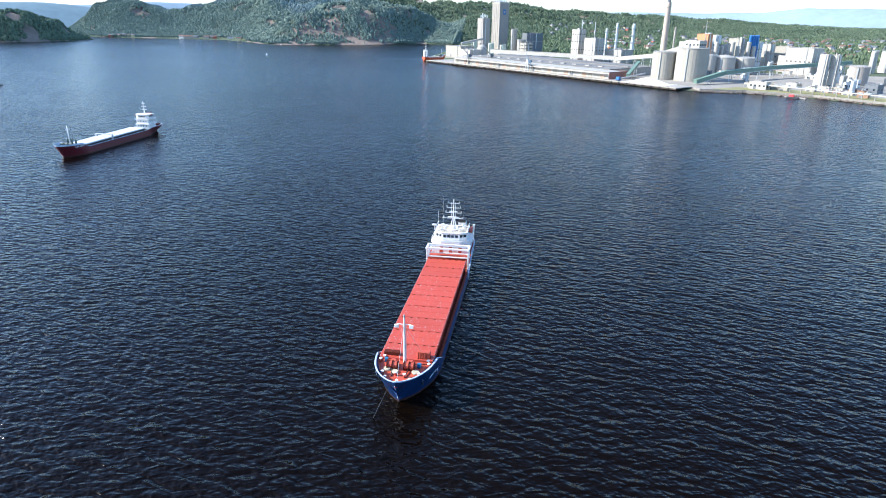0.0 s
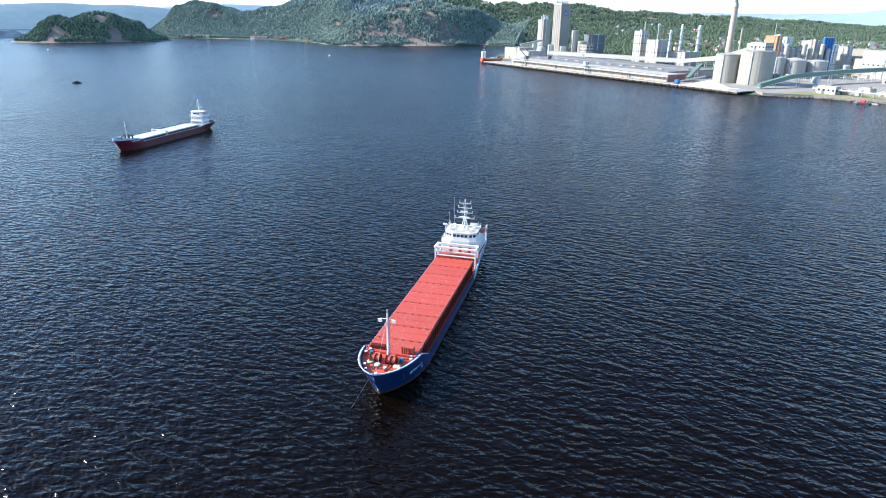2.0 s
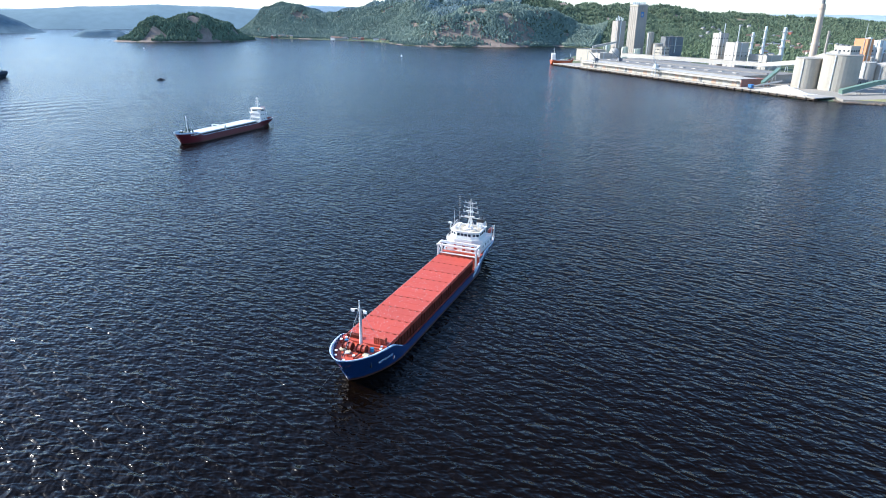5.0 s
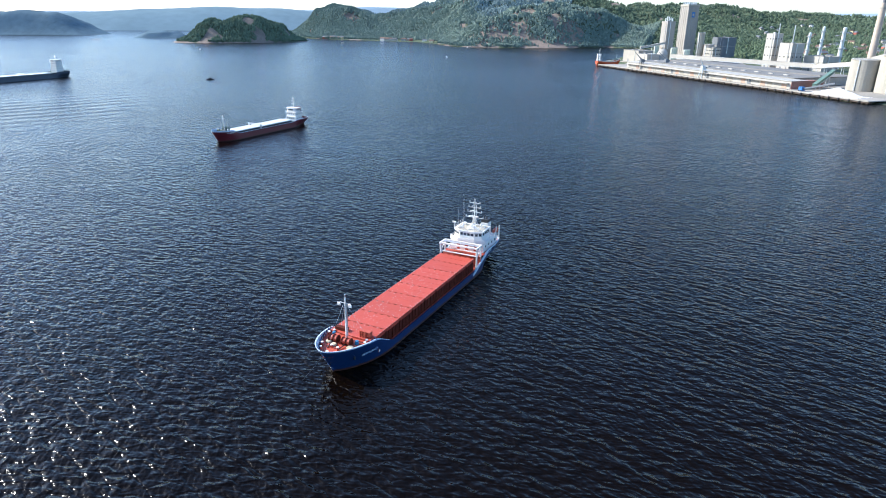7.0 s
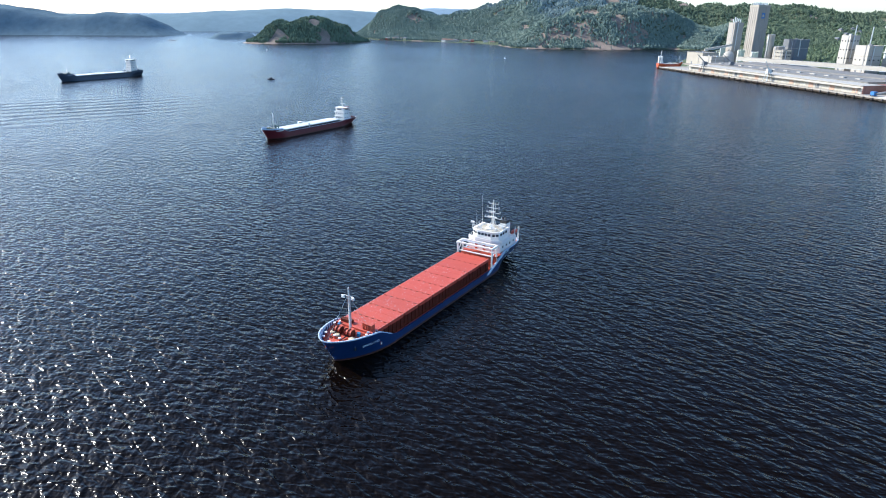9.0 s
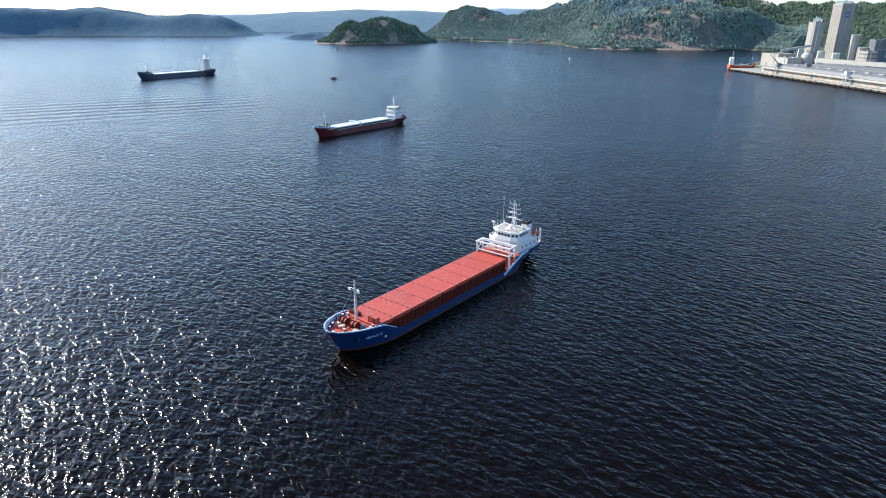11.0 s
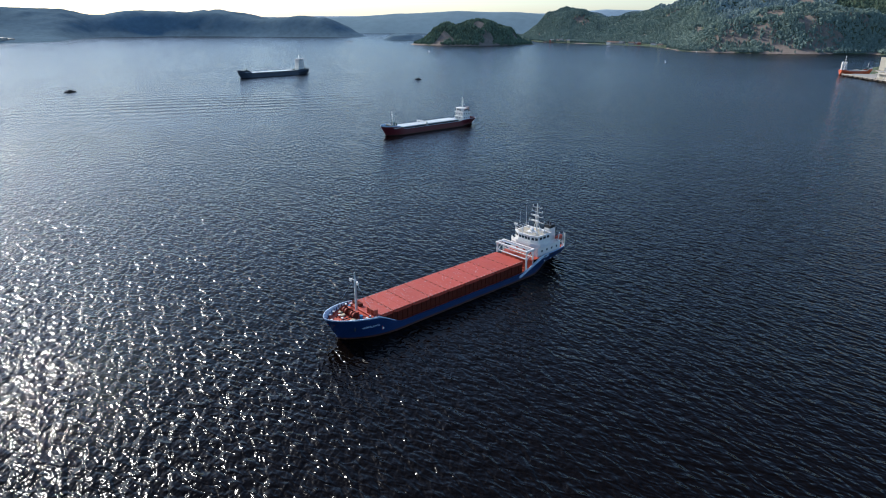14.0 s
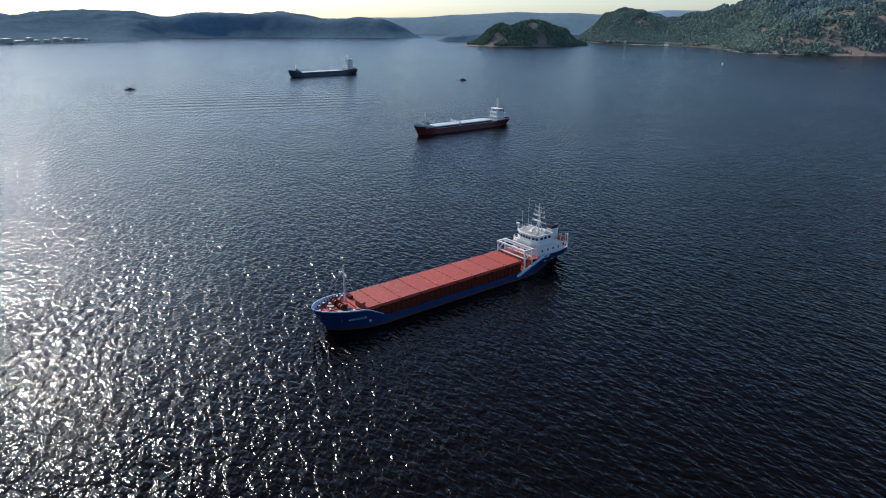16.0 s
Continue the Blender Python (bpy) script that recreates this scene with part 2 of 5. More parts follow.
HILLS = ((-1230, 1690, 96, 120, 170), (-1131, 1640, 95, 120, 170), (-1000, 1760, 74, 130, 170), (-890, 1790, 104, 150, 180), (-800, 1800, 120, 160, 200), (-700, 1740, 130, 170, 190), (-551, 1800, 133, 180, 200),
         (-430, 1850, 112, 170, 200), (-300, 1960, 94, 180, 220), (-180, 2000, 96, 180, 220), (-60, 2050, 98, 190, 220), (126, 2150, 86, 220, 230), (330, 2200, 76, 240, 240), (560, 2260, 66, 240, 230), (800, 2260, 50, 230, 200), (1050, 2200, 44, 260, 200),
         (-483, 1470, 94, 115, 130), (-400, 1490, 92, 105, 130), (-330, 1520, 88, 90, 110), (-540, 1400, 66, 75, 90), (-262, 1540, 56, 80, 90), (-150, 1700, 60, 140, 160), (60, 1850, 40, 200, 180), (-620, 1420, 30, 90, 90))


def land_height(x, y):
    s = shore_line(x)
    d = y - s
    if x > -190:
        d = min(d, (x + 168) * 0.95 + max(0.0, y - 1400)) if y > 860 else d
    if d < -45:
        return -6.0
    rim = smooth(-4, 8, d) * 3.4 - 2.0
    wood = max(0.0, bumps(x, y, HILLS) * 0.90 - 7 - 5 * smooth(-250, 200, x)) * smooth(0, 110 + 150 * smooth(-640, -760, x) * smooth(-1250, -1100, x), d)
    rough = noise.fractal((x / 70, y / 70, 0), 0.9, 2.1, 4)
    flat = 0.5 * smooth(30, 300, d) * (4 + 0.010 * max(0, y - 700))
    return rim + max(0, wood) * (1 + 0.10 * rough) + flat * 0.6 + rough * 6 * smooth(20, 60, wood)


def terrain(name, x0, x1, y0, y1, step, height, material, label, rock=None):
    nx, ny = int((x1 - x0) / step) + 1, int((y1 - y0) / step) + 1
    vs, zs = [], {}
    for j in range(ny):
        for i in range(nx):
            x, y = x0 + i * step, y0 + j * step
            z = height(x, y)
            vs.append((x, y, z))
    fs = []
    for j in range(ny - 1):
        for i in range(nx - 1):
            a = j * nx + i
            if max(vs[a][2], vs[a + 1][2], vs[a + nx][2], vs[a + nx + 1][2]) > -2.5:
                fs.append((a, a + 1, a + nx + 1, a + nx))
    me = bpy.data.meshes.new(name)
    me.from_pydata(vs, [], fs)
    me.polygons.foreach_set("use_smooth", [True] * len(fs))
    me.materials.append(material)
    if rock:
        me.materials.append(ROCK)
        me.polygons.foreach_set("material_index", [1 if rock(vs[f[0]][0] + step / 2, vs[f[0]][1] + step / 2, vs[f[0]][2]) else 0 for f in fs])
    return tagged(new(name, me), label, "ground", kind="structure")


def wood_floor():
    m = mat("wooded_ground", (0.085, 0.105, 0.065), 0.95, 0, 0.4, 0.04, (0.15, 0.135, 0.085, 0.55, 0.8), fine=8, spec=0.05)
    return m


GROUND = wood_floor()
ROCK = mat("bare_rock", (0.19, 0.145, 0.115), 0.95, 0, 0.4, 0.05, (0.13, 0.13, 0.085, 0.53, 0.85), bump=0.3, fine=7)


def bare(x, y):
    return noise.fractal((x / 55 + 9, y / 55, 1), 0.8, 2.0, 4)


def rocky(x, y):
    return -680 < x < -260 and y < 1500


terrain("ground_mainland", -1700, 1500, 40, 2600, 14, land_height, GROUND, "wooded mainland hills with bare rock above the fjord",
        lambda x, y, z: bare(x, y) > (-0.12 if rocky(x, y) else 0.5))


def island_height(x, y):
    # long axis runs from the south-west to the north-east
    dx, dy = x + 1165, y - 1205
    a, b = dx * 0.62 + dy * 0.78, -dx * 0.78 + dy * 0.62
    r = math.hypot(a / 165, b / 85)
    h = bumps(a, b, ((10, 5, 60, 70, 60), (-75, 0, 46, 60, 50), (85, 0, 42, 60, 50), (45, -45, 22, 35, 30)))
    rough = noise.fractal((x / 45, y / 45, 3), 0.9, 2.1, 4)
    return h * smooth(1.05, 0.55, r) * (1 + 0.15 * rough) + smooth(1.12, 0.97, r) * 5 - 2.8


terrain("ground_island", -1400, -950, 980, 1430, 9, island_height, GROUND, "low rocky wooded island in the fjord",
        lambda x, y, z: bare(x, y) > 0.36 or z < 1.5)


def far_height(x, y):
    s = piece(((-200, -2050), (60, -2125), (300, -2110), (380, -2110), (500, -2360), (620, -2520), (850, -2510), (1000, -2380), (1160, -2150), (1300, -1950), (1420, -1960), (1500, -2400), (2600, -2500)), y)
    d = s - x
    if d < -60:
        return -6.0
    h = bumps(x, y, ((-2857, 0, 92, 300, 260), (-2857, 310, 94, 260, 220), (-2830, 520, 98, 260, 200), (-2700, 850, 92, 260, 240), (-2500, 1050, 82, 260, 220), (-2258, 1280, 66, 230, 150), (-2100, 1330, 62, 170, 110), (-2950, 1250, 95, 300, 300), (-2850, -350, 88, 300, 300), (-2700, -700, 90, 300, 300)))
    rough = noise.fractal((x / 90, y / 90, 7), 0.9, 2.1, 4)
    return smooth(-4, 14, d) * 4.4 - 2.0 + h * smooth(-10, 170, d) * (1 + 0.1 * rough) + (2.0 + 3.0 * noise.noise((x / 11, y / 11, 4))) * smooth(4, 40, d)


# woods greyed and turned blue: the haze over the fjord is in this colour
HAZEWOOD = mat("hazed_far_woods", (0.10, 0.145, 0.175), 1.0, 0, 0.22, 0.006, fine=9, spec=0.0)
terrain("ground_west", -3300, -1850, -1000, 1700, 15, far_height, HAZEWOOD, "long low wooded shore far across the fjord")


def islet_height(x, y):
    a, b = (x + 1575) * 0.75 - (y - 1300) * 0.66, (x + 1575) * 0.66 + (y - 1300) * 0.75
    return 20 * math.exp(-(a / 48) ** 4 - (b / 66) ** 4) * (1 + 0.3 * noise.fractal((x / 22, y / 22, 2), 0.9, 2.0, 3)) - 3.0


terrain("ground_islet", -1680, -1440, 1160, 1420, 8, islet_height, HAZEWOOD, "small wooded islet far out")
terrain("ground_skerry", -1580, -1490, 1000, 1100, 4, lambda x, y: 3.6 * math.exp(-(((x + 1532) * 0.6 + (y - 1048) * 0.8) / 15) ** 2 - (((x + 1532) * 0.8 - (y - 1048) * 0.6) / 6) ** 2) - 1.2, DARKCLAD, "low bare rock skerry in the fjord")


def ridge(name, x0, y0, x1, y1, knots, colour, label, depth=300):
    """A distant ridge as a long rounded body, with aerial haze mixed into its colour."""
    bm = bmesh.new()
    n = 90
    ax, ay = x1 - x0, y1 - y0
    ln = math.hypot(ax, ay)
    nx_, ny_ = -ay / ln, ax / ln
    rows = []
    for i in range(n + 1):
        f = i / n
        h = piece(knots, f) + 4 * noise.fractal((f * 14, 0.3, x0 * 0.01), 0.9, 2.0, 5)
        rows.append([bm.verts.new((x0 + ax * f + nx_ * depth * o, y0 + ay * f + ny_ * depth * o, -4 + (h + 4) * k)) for o, k in ((-1, 0), (-0.55, 0.6), (-0.2, 0.93), (0, 1), (1, 0))])
    for a, b in zip(rows, rows[1:]):
        for i in range(4):
            bm.faces.new((a[i], b[i], b[i + 1], a[i + 1])).smooth = True
    m = mat(name + "_hazed_wood", colour, 1.0, 0, 0.12, 0.004, spec=0.0)
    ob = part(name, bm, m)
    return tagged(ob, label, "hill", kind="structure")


# the blues are haze put into the base colours, paler with distance
ridge("backdrop_ridge_1", -3400, 1300, -1500, 2800, ((0, 60), (0.15, 75), (0.3, 62), (0.45, 82), (0.6, 98), (0.72, 96), (0.85, 60), (1, 50)), (0.15, 0.21, 0.24), "distant wooded ridge across the fjord, haze painted in blue-green")
ridge("backdrop_ridge_2", -3800, 2000, -1700, 3900, ((0, 70), (0.2, 80), (0.5, 100), (0.62, 92), (0.75, 118), (0.9, 100), (1, 60)), (0.22, 0.29, 0.34), "far ridge on the horizon, haze painted in pale blue")
ridge("backdrop_ridge_3", 100, 4300, 3300, 3300, ((0, 80), (0.12, 92), (0.25, 88), (0.36, 96), (0.42, 122), (0.5, 122), (0.6, 108), (0.8, 112), (1, 100)), (0.25, 0.32, 0.37), "far mountains behind the town, haze painted in pale blue")
ridge("backdrop_ridge_4", -3600, 4050, 600, 4450, ((0, 70), (0.3, 90), (0.6, 95), (1, 92)), (0.22, 0.29, 0.34), "far ridge on the horizon, haze painted in pale blue")


def forest(name, count, area, height, ok, lo, hi, colour, label, seed):
    """Many small uneven tree crowns in one mesh: conical firs and rounder leaf trees."""
    rnd = np.random.RandomState(seed)
    x0, x1, y0, y1 = area
    spots = []
    for x, y in zip(rnd.uniform(x0, x1, count), rnd.uniform(y0, y1, count)):
        z = height(x, y)
        if ok(x, y, z):
            spots.append((x, y, z))
    base = np.array(spots)
    k, n = len(base), 5
    h = rnd.uniform(lo, hi, k)
    fir = rnd.rand(k) < 0.5
    r = h * np.where(fir, rnd.uniform(0.22, 0.32, k), rnd.uniform(0.36, 0.55, k))
    v = np.zeros((k, 2 * n + 1, 3))
    for ring, (kz, kr) in enumerate(((0.05, 0.95), (0.55, 0.72))):
        for i in range(n):
            a = 2 * math.pi * (i + 0.5 * ring) / n
            q = r * kr * rnd.uniform(0.7, 1.25, k) * (np.where(fir, 0.75, 1.1) if ring else 1)
            v[:, ring * n + i] = np.stack((q * math.cos(a), q * math.sin(a), h * (kz + rnd.uniform(-0.06, 0.06, k))), 1)
    v[:, 2 * n] = np.stack((r * rnd.uniform(-0.15, 0.15, k), r * rnd.uniform(-0.15, 0.15, k), h), 1)
    vs = (v + base[:, None, :]).reshape(-1, 3)
    f = []
    for i in range(n):
        j = (i + 1) % n
        f += [(i, j, n + j), (i, n + j, n + i), (n + i, n + j, 2 * n)]
    fs = (np.array(f)[None] + (np.arange(k) * (2 * n + 1))[:, None, None]).reshape(-1, 3)
    me = bpy.data.meshes.new(name)
    me.from_pydata(vs.tolist(), [], fs.tolist())
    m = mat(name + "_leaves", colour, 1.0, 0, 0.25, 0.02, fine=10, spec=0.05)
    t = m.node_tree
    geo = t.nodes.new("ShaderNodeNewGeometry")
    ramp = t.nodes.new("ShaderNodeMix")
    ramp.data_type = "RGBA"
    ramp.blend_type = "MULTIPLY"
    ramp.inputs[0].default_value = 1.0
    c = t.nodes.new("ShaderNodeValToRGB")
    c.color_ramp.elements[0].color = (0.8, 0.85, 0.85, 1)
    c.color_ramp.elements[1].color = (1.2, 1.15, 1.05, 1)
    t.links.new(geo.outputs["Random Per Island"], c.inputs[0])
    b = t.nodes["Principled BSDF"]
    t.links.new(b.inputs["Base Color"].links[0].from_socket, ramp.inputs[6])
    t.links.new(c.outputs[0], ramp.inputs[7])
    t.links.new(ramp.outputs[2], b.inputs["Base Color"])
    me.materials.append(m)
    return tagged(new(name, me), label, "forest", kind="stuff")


# headland leaves painted paler and bluer to carry the haze before them
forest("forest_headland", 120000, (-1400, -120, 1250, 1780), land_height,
       lambda x, y, z: z > 1.5 and y < shore_line(x) + 260 and bare(x, y) < (-0.08 if rocky(x, y) else 0.5) + 0.45 * (math.sin(x * 12.9 + y * 7.3) > 0.80) and not (-910 < x < -690 and y < shore_line(x) + 50), 4.5, 8.0, (0.14, 0.18, 0.155), "mixed green fir and leaf trees on the rocky headland, leaf colour paled for haze", 1)
# farther back, more haze in the leaf colour: lighter and bluer still
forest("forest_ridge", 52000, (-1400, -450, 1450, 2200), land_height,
       lambda x, y, z: z > 9 and y >= shore_line(x) + 240 and bare(x, y) < 0.55, 5.5, 9, (0.165, 0.215, 0.22), "mixed woods on the ridge behind the fjord, haze painted in blue-green", 4)
forest("forest_backwood", 70000, (-450, 1480, 1200, 2300), land_height,
       lambda x, y, z: z > 9 and y >= shore_line(x) + 240 and bare(x, y) < 0.5, 5, 8.5, (0.095, 0.125, 0.085), "dark green mixed woods on the hills behind the works", 6)
forest("forest_town", 22000, (-130, 1480, 960, 2000), land_height,
       lambda x, y, z: y > shore_line(x) + 330 and bare(x * 1.7, y * 1.7) < 0.2, 5, 9, (0.09, 0.12, 0.075), "leaf trees scattered among the houses of the town", 5)
forest("forest_island", 13000, (-1340, -1000, 1030, 1400), island_height, lambda x, y, z: z > 2.5 and bare(x, y) < 0.40, 4.5, 8.0, (0.115, 0.15, 0.105), "fir and leaf trees on the rocky island", 2)


# ---- ships ----
def hull_half(L, B, y, z, top, stern=0.62):
    """Half the hull's breadth at y (bow's waterline 0, stern L) and height z: a full body, flared at the bow."""
    rise = max(0.0, min(1.0, z / 6.0))
    fore = 0.50 * rise * 6.4                      # how far the stem has run forward at this height
    if z < 0:
        fore = 0.15 * z
    e = y + fore
    run = B * (1.15 - 0.10 * rise)                # length of the entrance
    f = 1.0 if e >= run else max(0.0, 1 - (1 - max(0.0, e) / run) ** (2.0 + 0.5 * rise)) ** (0.80 - 0.18 * rise)
    aft = L - y
    reach = B * 0.7
    g = 1.0 if aft > reach else stern + (1 - stern) * math.sqrt(max(0.0, 1 - (1 - max(0.0, aft) / reach) ** 2))
    if z < 4.0:
        g *= 1 - 0.95 * smooth(B * 1.5, 0, aft) * smooth(4.0, 0.2, z)
    return max(0.012, B / 2 * f * g)


def hull(L, B, top, deck, paint, boot, rim, parent, rail=0.22, plain=(0, 0), band=0.18):
    """The shell with bulwarks: outer skin, a rim on top, and the inner face down to the deck."""
    bm = bmesh.new()
    tip = 0.50 * 6.4
    ys = [-tip * k for k in (1.0, 0.97, 0.92, 0.85, 0.75, 0.6, 0.45, 0.3, 0.15)] + [L * k * 0.012 for k in range(0, 26)] + [L * (0.31 + 0.0235 * k) for k in range(0, 24)] + [L * k for k in (0.865, 0.885, 0.905, 0.925, 0.945, 0.96, 0.972, 0.982, 0.991, 1.0)]
    ys = sorted(set(round(v, 3) for v in ys))
    levels = (-2.5, -0.4, 0.2, 0.5)
    rows = []
    for side in (-1, 1):
        grid = []
        for y in ys:
            tz = top(y)
            zs = [*levels, 0.5 + (tz - 0.5) * 0.28, 0.5 + (tz - 0.5) * 0.55, 0.5 + (tz - 0.5) * 0.8, tz - (band if y < L * 0.12 else 0.18), tz]
            col = [bm.verts.new((side * hull_half(L, B, y, z, tz), y if y > 0 or hull_half(L, B, y, z, tz) > 0.02 else max(y, -0.50 * 6.4 * max(0, min(1, z / 6.0)) + (0.15 * -z if z < 0 else 0)), z)) for z in zs]
            w = max(0.006, hull_half(L, B, y, tz, tz) - rail)
            yi = y if w > 0.01 else y + rail
            col.append(bm.verts.new((side * w, yi, tz)))
            dz = min(deck(y), tz - 0.05)
            w2 = max(0.006, min(w, hull_half(L, B, y, dz, tz) - rail))
            col.append(bm.verts.new((side * w2, max(yi, rail - 0.50 * 6.4 * max(0, min(1, dz / 6.0))), dz)))
            grid.append(col)
        for a, b in zip(grid, grid[1:]):
            mid = plain[0] < a[0].co.y < plain[1]
            for i in range(len(a) - 1):
                f = bm.faces.new((a[i], b[i], b[i + 1], a[i + 1]) if side > 0 else (a[i], a[i + 1], b[i + 1], b[i]))
                f.material_index = 1 if i < 3 else (2 if i >= 7 and not mid else 0)
                f.smooth = i < 7
        rows.append(grid)
    p, s = rows[0][-1], rows[1][-1]
    for i in range(len(p) - 1):
        f = bm.faces.new((p[i], p[i + 1], s[i + 1], s[i]))
        f.material_index = 1 if i < 3 else 0
    bmesh.ops.recalc_face_normals(bm, faces=bm.faces)
    return part("hull", bm, [paint, boot, rim], parent)


def deck_plate(name, L, B, y0, y1, z, material, parent, inset=0.2, thick=0.12, n=26, label=""):
    """A deck that follows the hull's outline between two frames."""
    bm = bmesh.new()
    ring = []
    for k in range(n + 1):
        y = y0 + (y1 - y0) * k / n
        ring.append((max(0.01, hull_half(L, B, y, z, z) - inset), y))
    up = [bm.verts.new((x, y, z)) for x, y in ring] + [bm.verts.new((-x, y, z)) for x, y in reversed(ring)]
    dn = [bm.verts.new((v.co.x, v.co.y, z - thick)) for v in up]
    bm.faces.new(up)
    bm.faces.new(list(reversed(dn)))
    for i in range(len(up)):
        j = (i + 1) % len(up)
        bm.faces.new((up[j], up[i], dn[i], dn[j]))
    bmesh.ops.recalc_face_normals(bm, faces=bm.faces)
    return part(name, bm, material, parent, label)


def prism(outline, z0, z1, taper=0.0):
    """An upright body on a plan outline (x, y), anticlockwise."""
    bm = bmesh.new()
    cx = sum(p[0] for p in outline) / len(outline)
    cy = sum(p[1] for p in outline) / len(outline)
    lo = [bm.verts.new((x, y, z0)) for x, y in outline]
    hi = [bm.verts.new((x + (cx - x) * taper, y + (cy - y) * taper, z1)) for x, y in outline]
    bm.faces.new(list(reversed(lo)))
    bm.faces.new(hi)
    for i in range(len(lo)):
        j = (i + 1) % len(lo)
        bm.faces.new((lo[i], lo[j], hi[j], hi[i]))
    bmesh.ops.recalc_face_normals(bm, faces=bm.faces)
    return bm


def rail(points, z, h, parent, closed=False, mat_=None, r=0.035, name="railing"):
    """Posts and two bars along plan points."""
    bm = bmesh.new()
    pts = list(points) + ([points[0]] if closed else [])
    for (x0, y0), (x1, y1) in zip(pts, pts[1:]):
        d = math.hypot(x1 - x0, y1 - y0)
        n = max(1, int(d / 1.5))
        for k in range(n + 1):
            x, y = x0 + (x1 - x0) * k / n, y0 + (y1 - y0) * k / n
            add_tube(bm, (x, y, z), (x, y, z + h), r, n=5)
        for k in (0.5, 1.0):
            add_tube(bm, (x0, y0, z + h * k), (x1, y1, z + h * k), r, n=5)
    return part(name, bm, mat_ or WHITE, parent)


def window_row(a, b, z, h, n, gap, parent, out=0.03, name="window"):
    """n windows along a wall from a to b (plan points), each a pane of its own set in the wall."""
    ax, ay = a
    bx, by = b
    ln = math.hypot(bx - ax, by - ay)
    ang = math.degrees(math.atan2(by - ay, bx - ax))
    w = ln / n - gap
    for k in range(n):
        f = (k + 0.5) / n
        bm = box(-w / 2, -out, -h / 2, w / 2, out, h / 2, 0.02)
        p = part(name, bm, GLASS, parent)
        p.matrix_basis = pose(ax + (bx - ax) * f, ay + (by - ay) * f, z, 0, 0, ang)


def top_one(y):
    return piece(((-3.6, 6.2), (0, 5.95), (4, 5.6), (8, 5.1), (12.5, 2.6), (14, 2.0), (57, 2.0), (60, 2.9), (65.5, 5.25), (70, 5.1), (79, 5.15)), y)


def deck_one(y):
    return piece(((8.4, 4.6), (8.5, 1.75), (60.9, 1.75), (61, 4.6)), y)


def coaster():
    L, B = 77.8, 11.9
    ship = empty("cargo_ship", 0, 0, 0, 0, "blue coastal cargo ship with closed red hatch covers lying at anchor", "ship")
    hl = hull(L, B, top_one, deck_one, BLUE, BOOT, SHEER, ship, rail=0.30, plain=(11.5, 57), band=0.30)
    fo = deck_plate("forecastle_deck", L, B, -2.9, 8.4, 4.6, DECKRED, ship, label="worn red forecastle deck")
    deck_plate("main_deck", L, B, 8.4, 61.0, 1.75, DECKRED, ship)
    po = deck_plate("poop_deck", L, B, 60.9, L - 0.2, 4.6, DECKRED, ship, label="red poop deck")
    part("forecastle_bulkhead", box(-5.7, 8.3, 1.6, 5.7, 8.5, 4.62), DECKRED, ship)
    part("poop_bulkhead", box(-5.75, 60.8, 1.6, 5.75, 61.0, 4.62), DECKRED, ship)
    # white diagonal band where the hull rises to the poop
    for s in (-1, 1):
        bm = bmesh.new()
        ya = [55.5 + 0.5 * k for k in range(0, 26)]
        lo, hi = [], []
        for y in ya:
            t = top_one(y)
            drop = 0.95
            zc = piece(((55.5, 1.5), (65.5, 5.25), (70, 5.1)), y) if y < 65.5 else t
            z1 = min(t, zc) + 0.01
            z0 = max(0.9, zc - drop)
            hi.append(bm.verts.new((s * (hull_half(L, B, y, z1, t) + 0.012), y, z1)))
            lo.append(bm.verts.new((s * (hull_half(L, B, y, z0, t) + 0.012), y, z0)))
        for i in range(len(ya) - 1):
            bm.faces.new((lo[i], lo[i + 1], hi[i + 1], hi[i]))
        r = bmesh.ops.extrude_face_region(bm, geom=list(bm.faces))
        bmesh.ops.translate(bm, vec=(s * 0.02, 0, 0), verts=[v for v in r["geom"] if isinstance(v, bmesh.types.BMVert)])
        bmesh.ops.recalc_face_normals(bm, faces=bm.faces)
        part("stripe", bm, SHEER, hl, "pale diagonal stripe")
    # coaming with stiffeners
    co = part("hatch_coaming", box(-5.0, 8.2, 1.7, 5.0, 57.7, 4.55), COAM, ship, "rust-stained red-brown coaming")
    for k in range(33):
        y = 9.0 + k * 1.47
        for s in (-1, 1):
            part("stiffener", box(s * 5.0 - 0.16 if s < 0 else 5.0 - 0.05, y - 0.07, 1.75, s * 5.0 + 0.05 if s < 0 else 5.16, y + 0.07, 4.45), COAM, co)
    # hatch covers
    n = 9
    ln = 51.5 / n
    for k in range(n):
        y0 = 6.4 + k * ln
        bm = bmesh.new()
        add_box(bm, -5.12, 0.04, 0, 5.12, ln - 0.06, 0.62, 0.06)
        add_box(bm, -5.14, ln * 0.5 - 0.09, 0.1, 5.14, ln * 0.5 + 0.09, 0.66, 0.02)
        for s in (-1, 1):
            add_box(bm, s * 5.1 - 0.1, 0.5, -0.1, s * 5.1 + 0.1, ln - 0.5, 0.2)
        cover = part("hatch_cover", bm, HATCH, ship)
        cover.matrix_basis = pose(0, y0, 4.46)
        for j in range(6):
            x = -4.2 + j * 1.68
            lug = part("lifting_lug", box(x - 0.32, ln - 0.42, 0.62, x + 0.32, ln - 0.26, 0.70), COAM, cover)
        for j in range(5):
            for s in (-1, 1):
                part("cleat", box(s * 5.06 - 0.06, 0.55 + j * 1.12 - 0.06, 0.5, s * 5.06 + 0.06, 0.55 + j * 1.12 + 0.06, 0.68), PALE, cover)
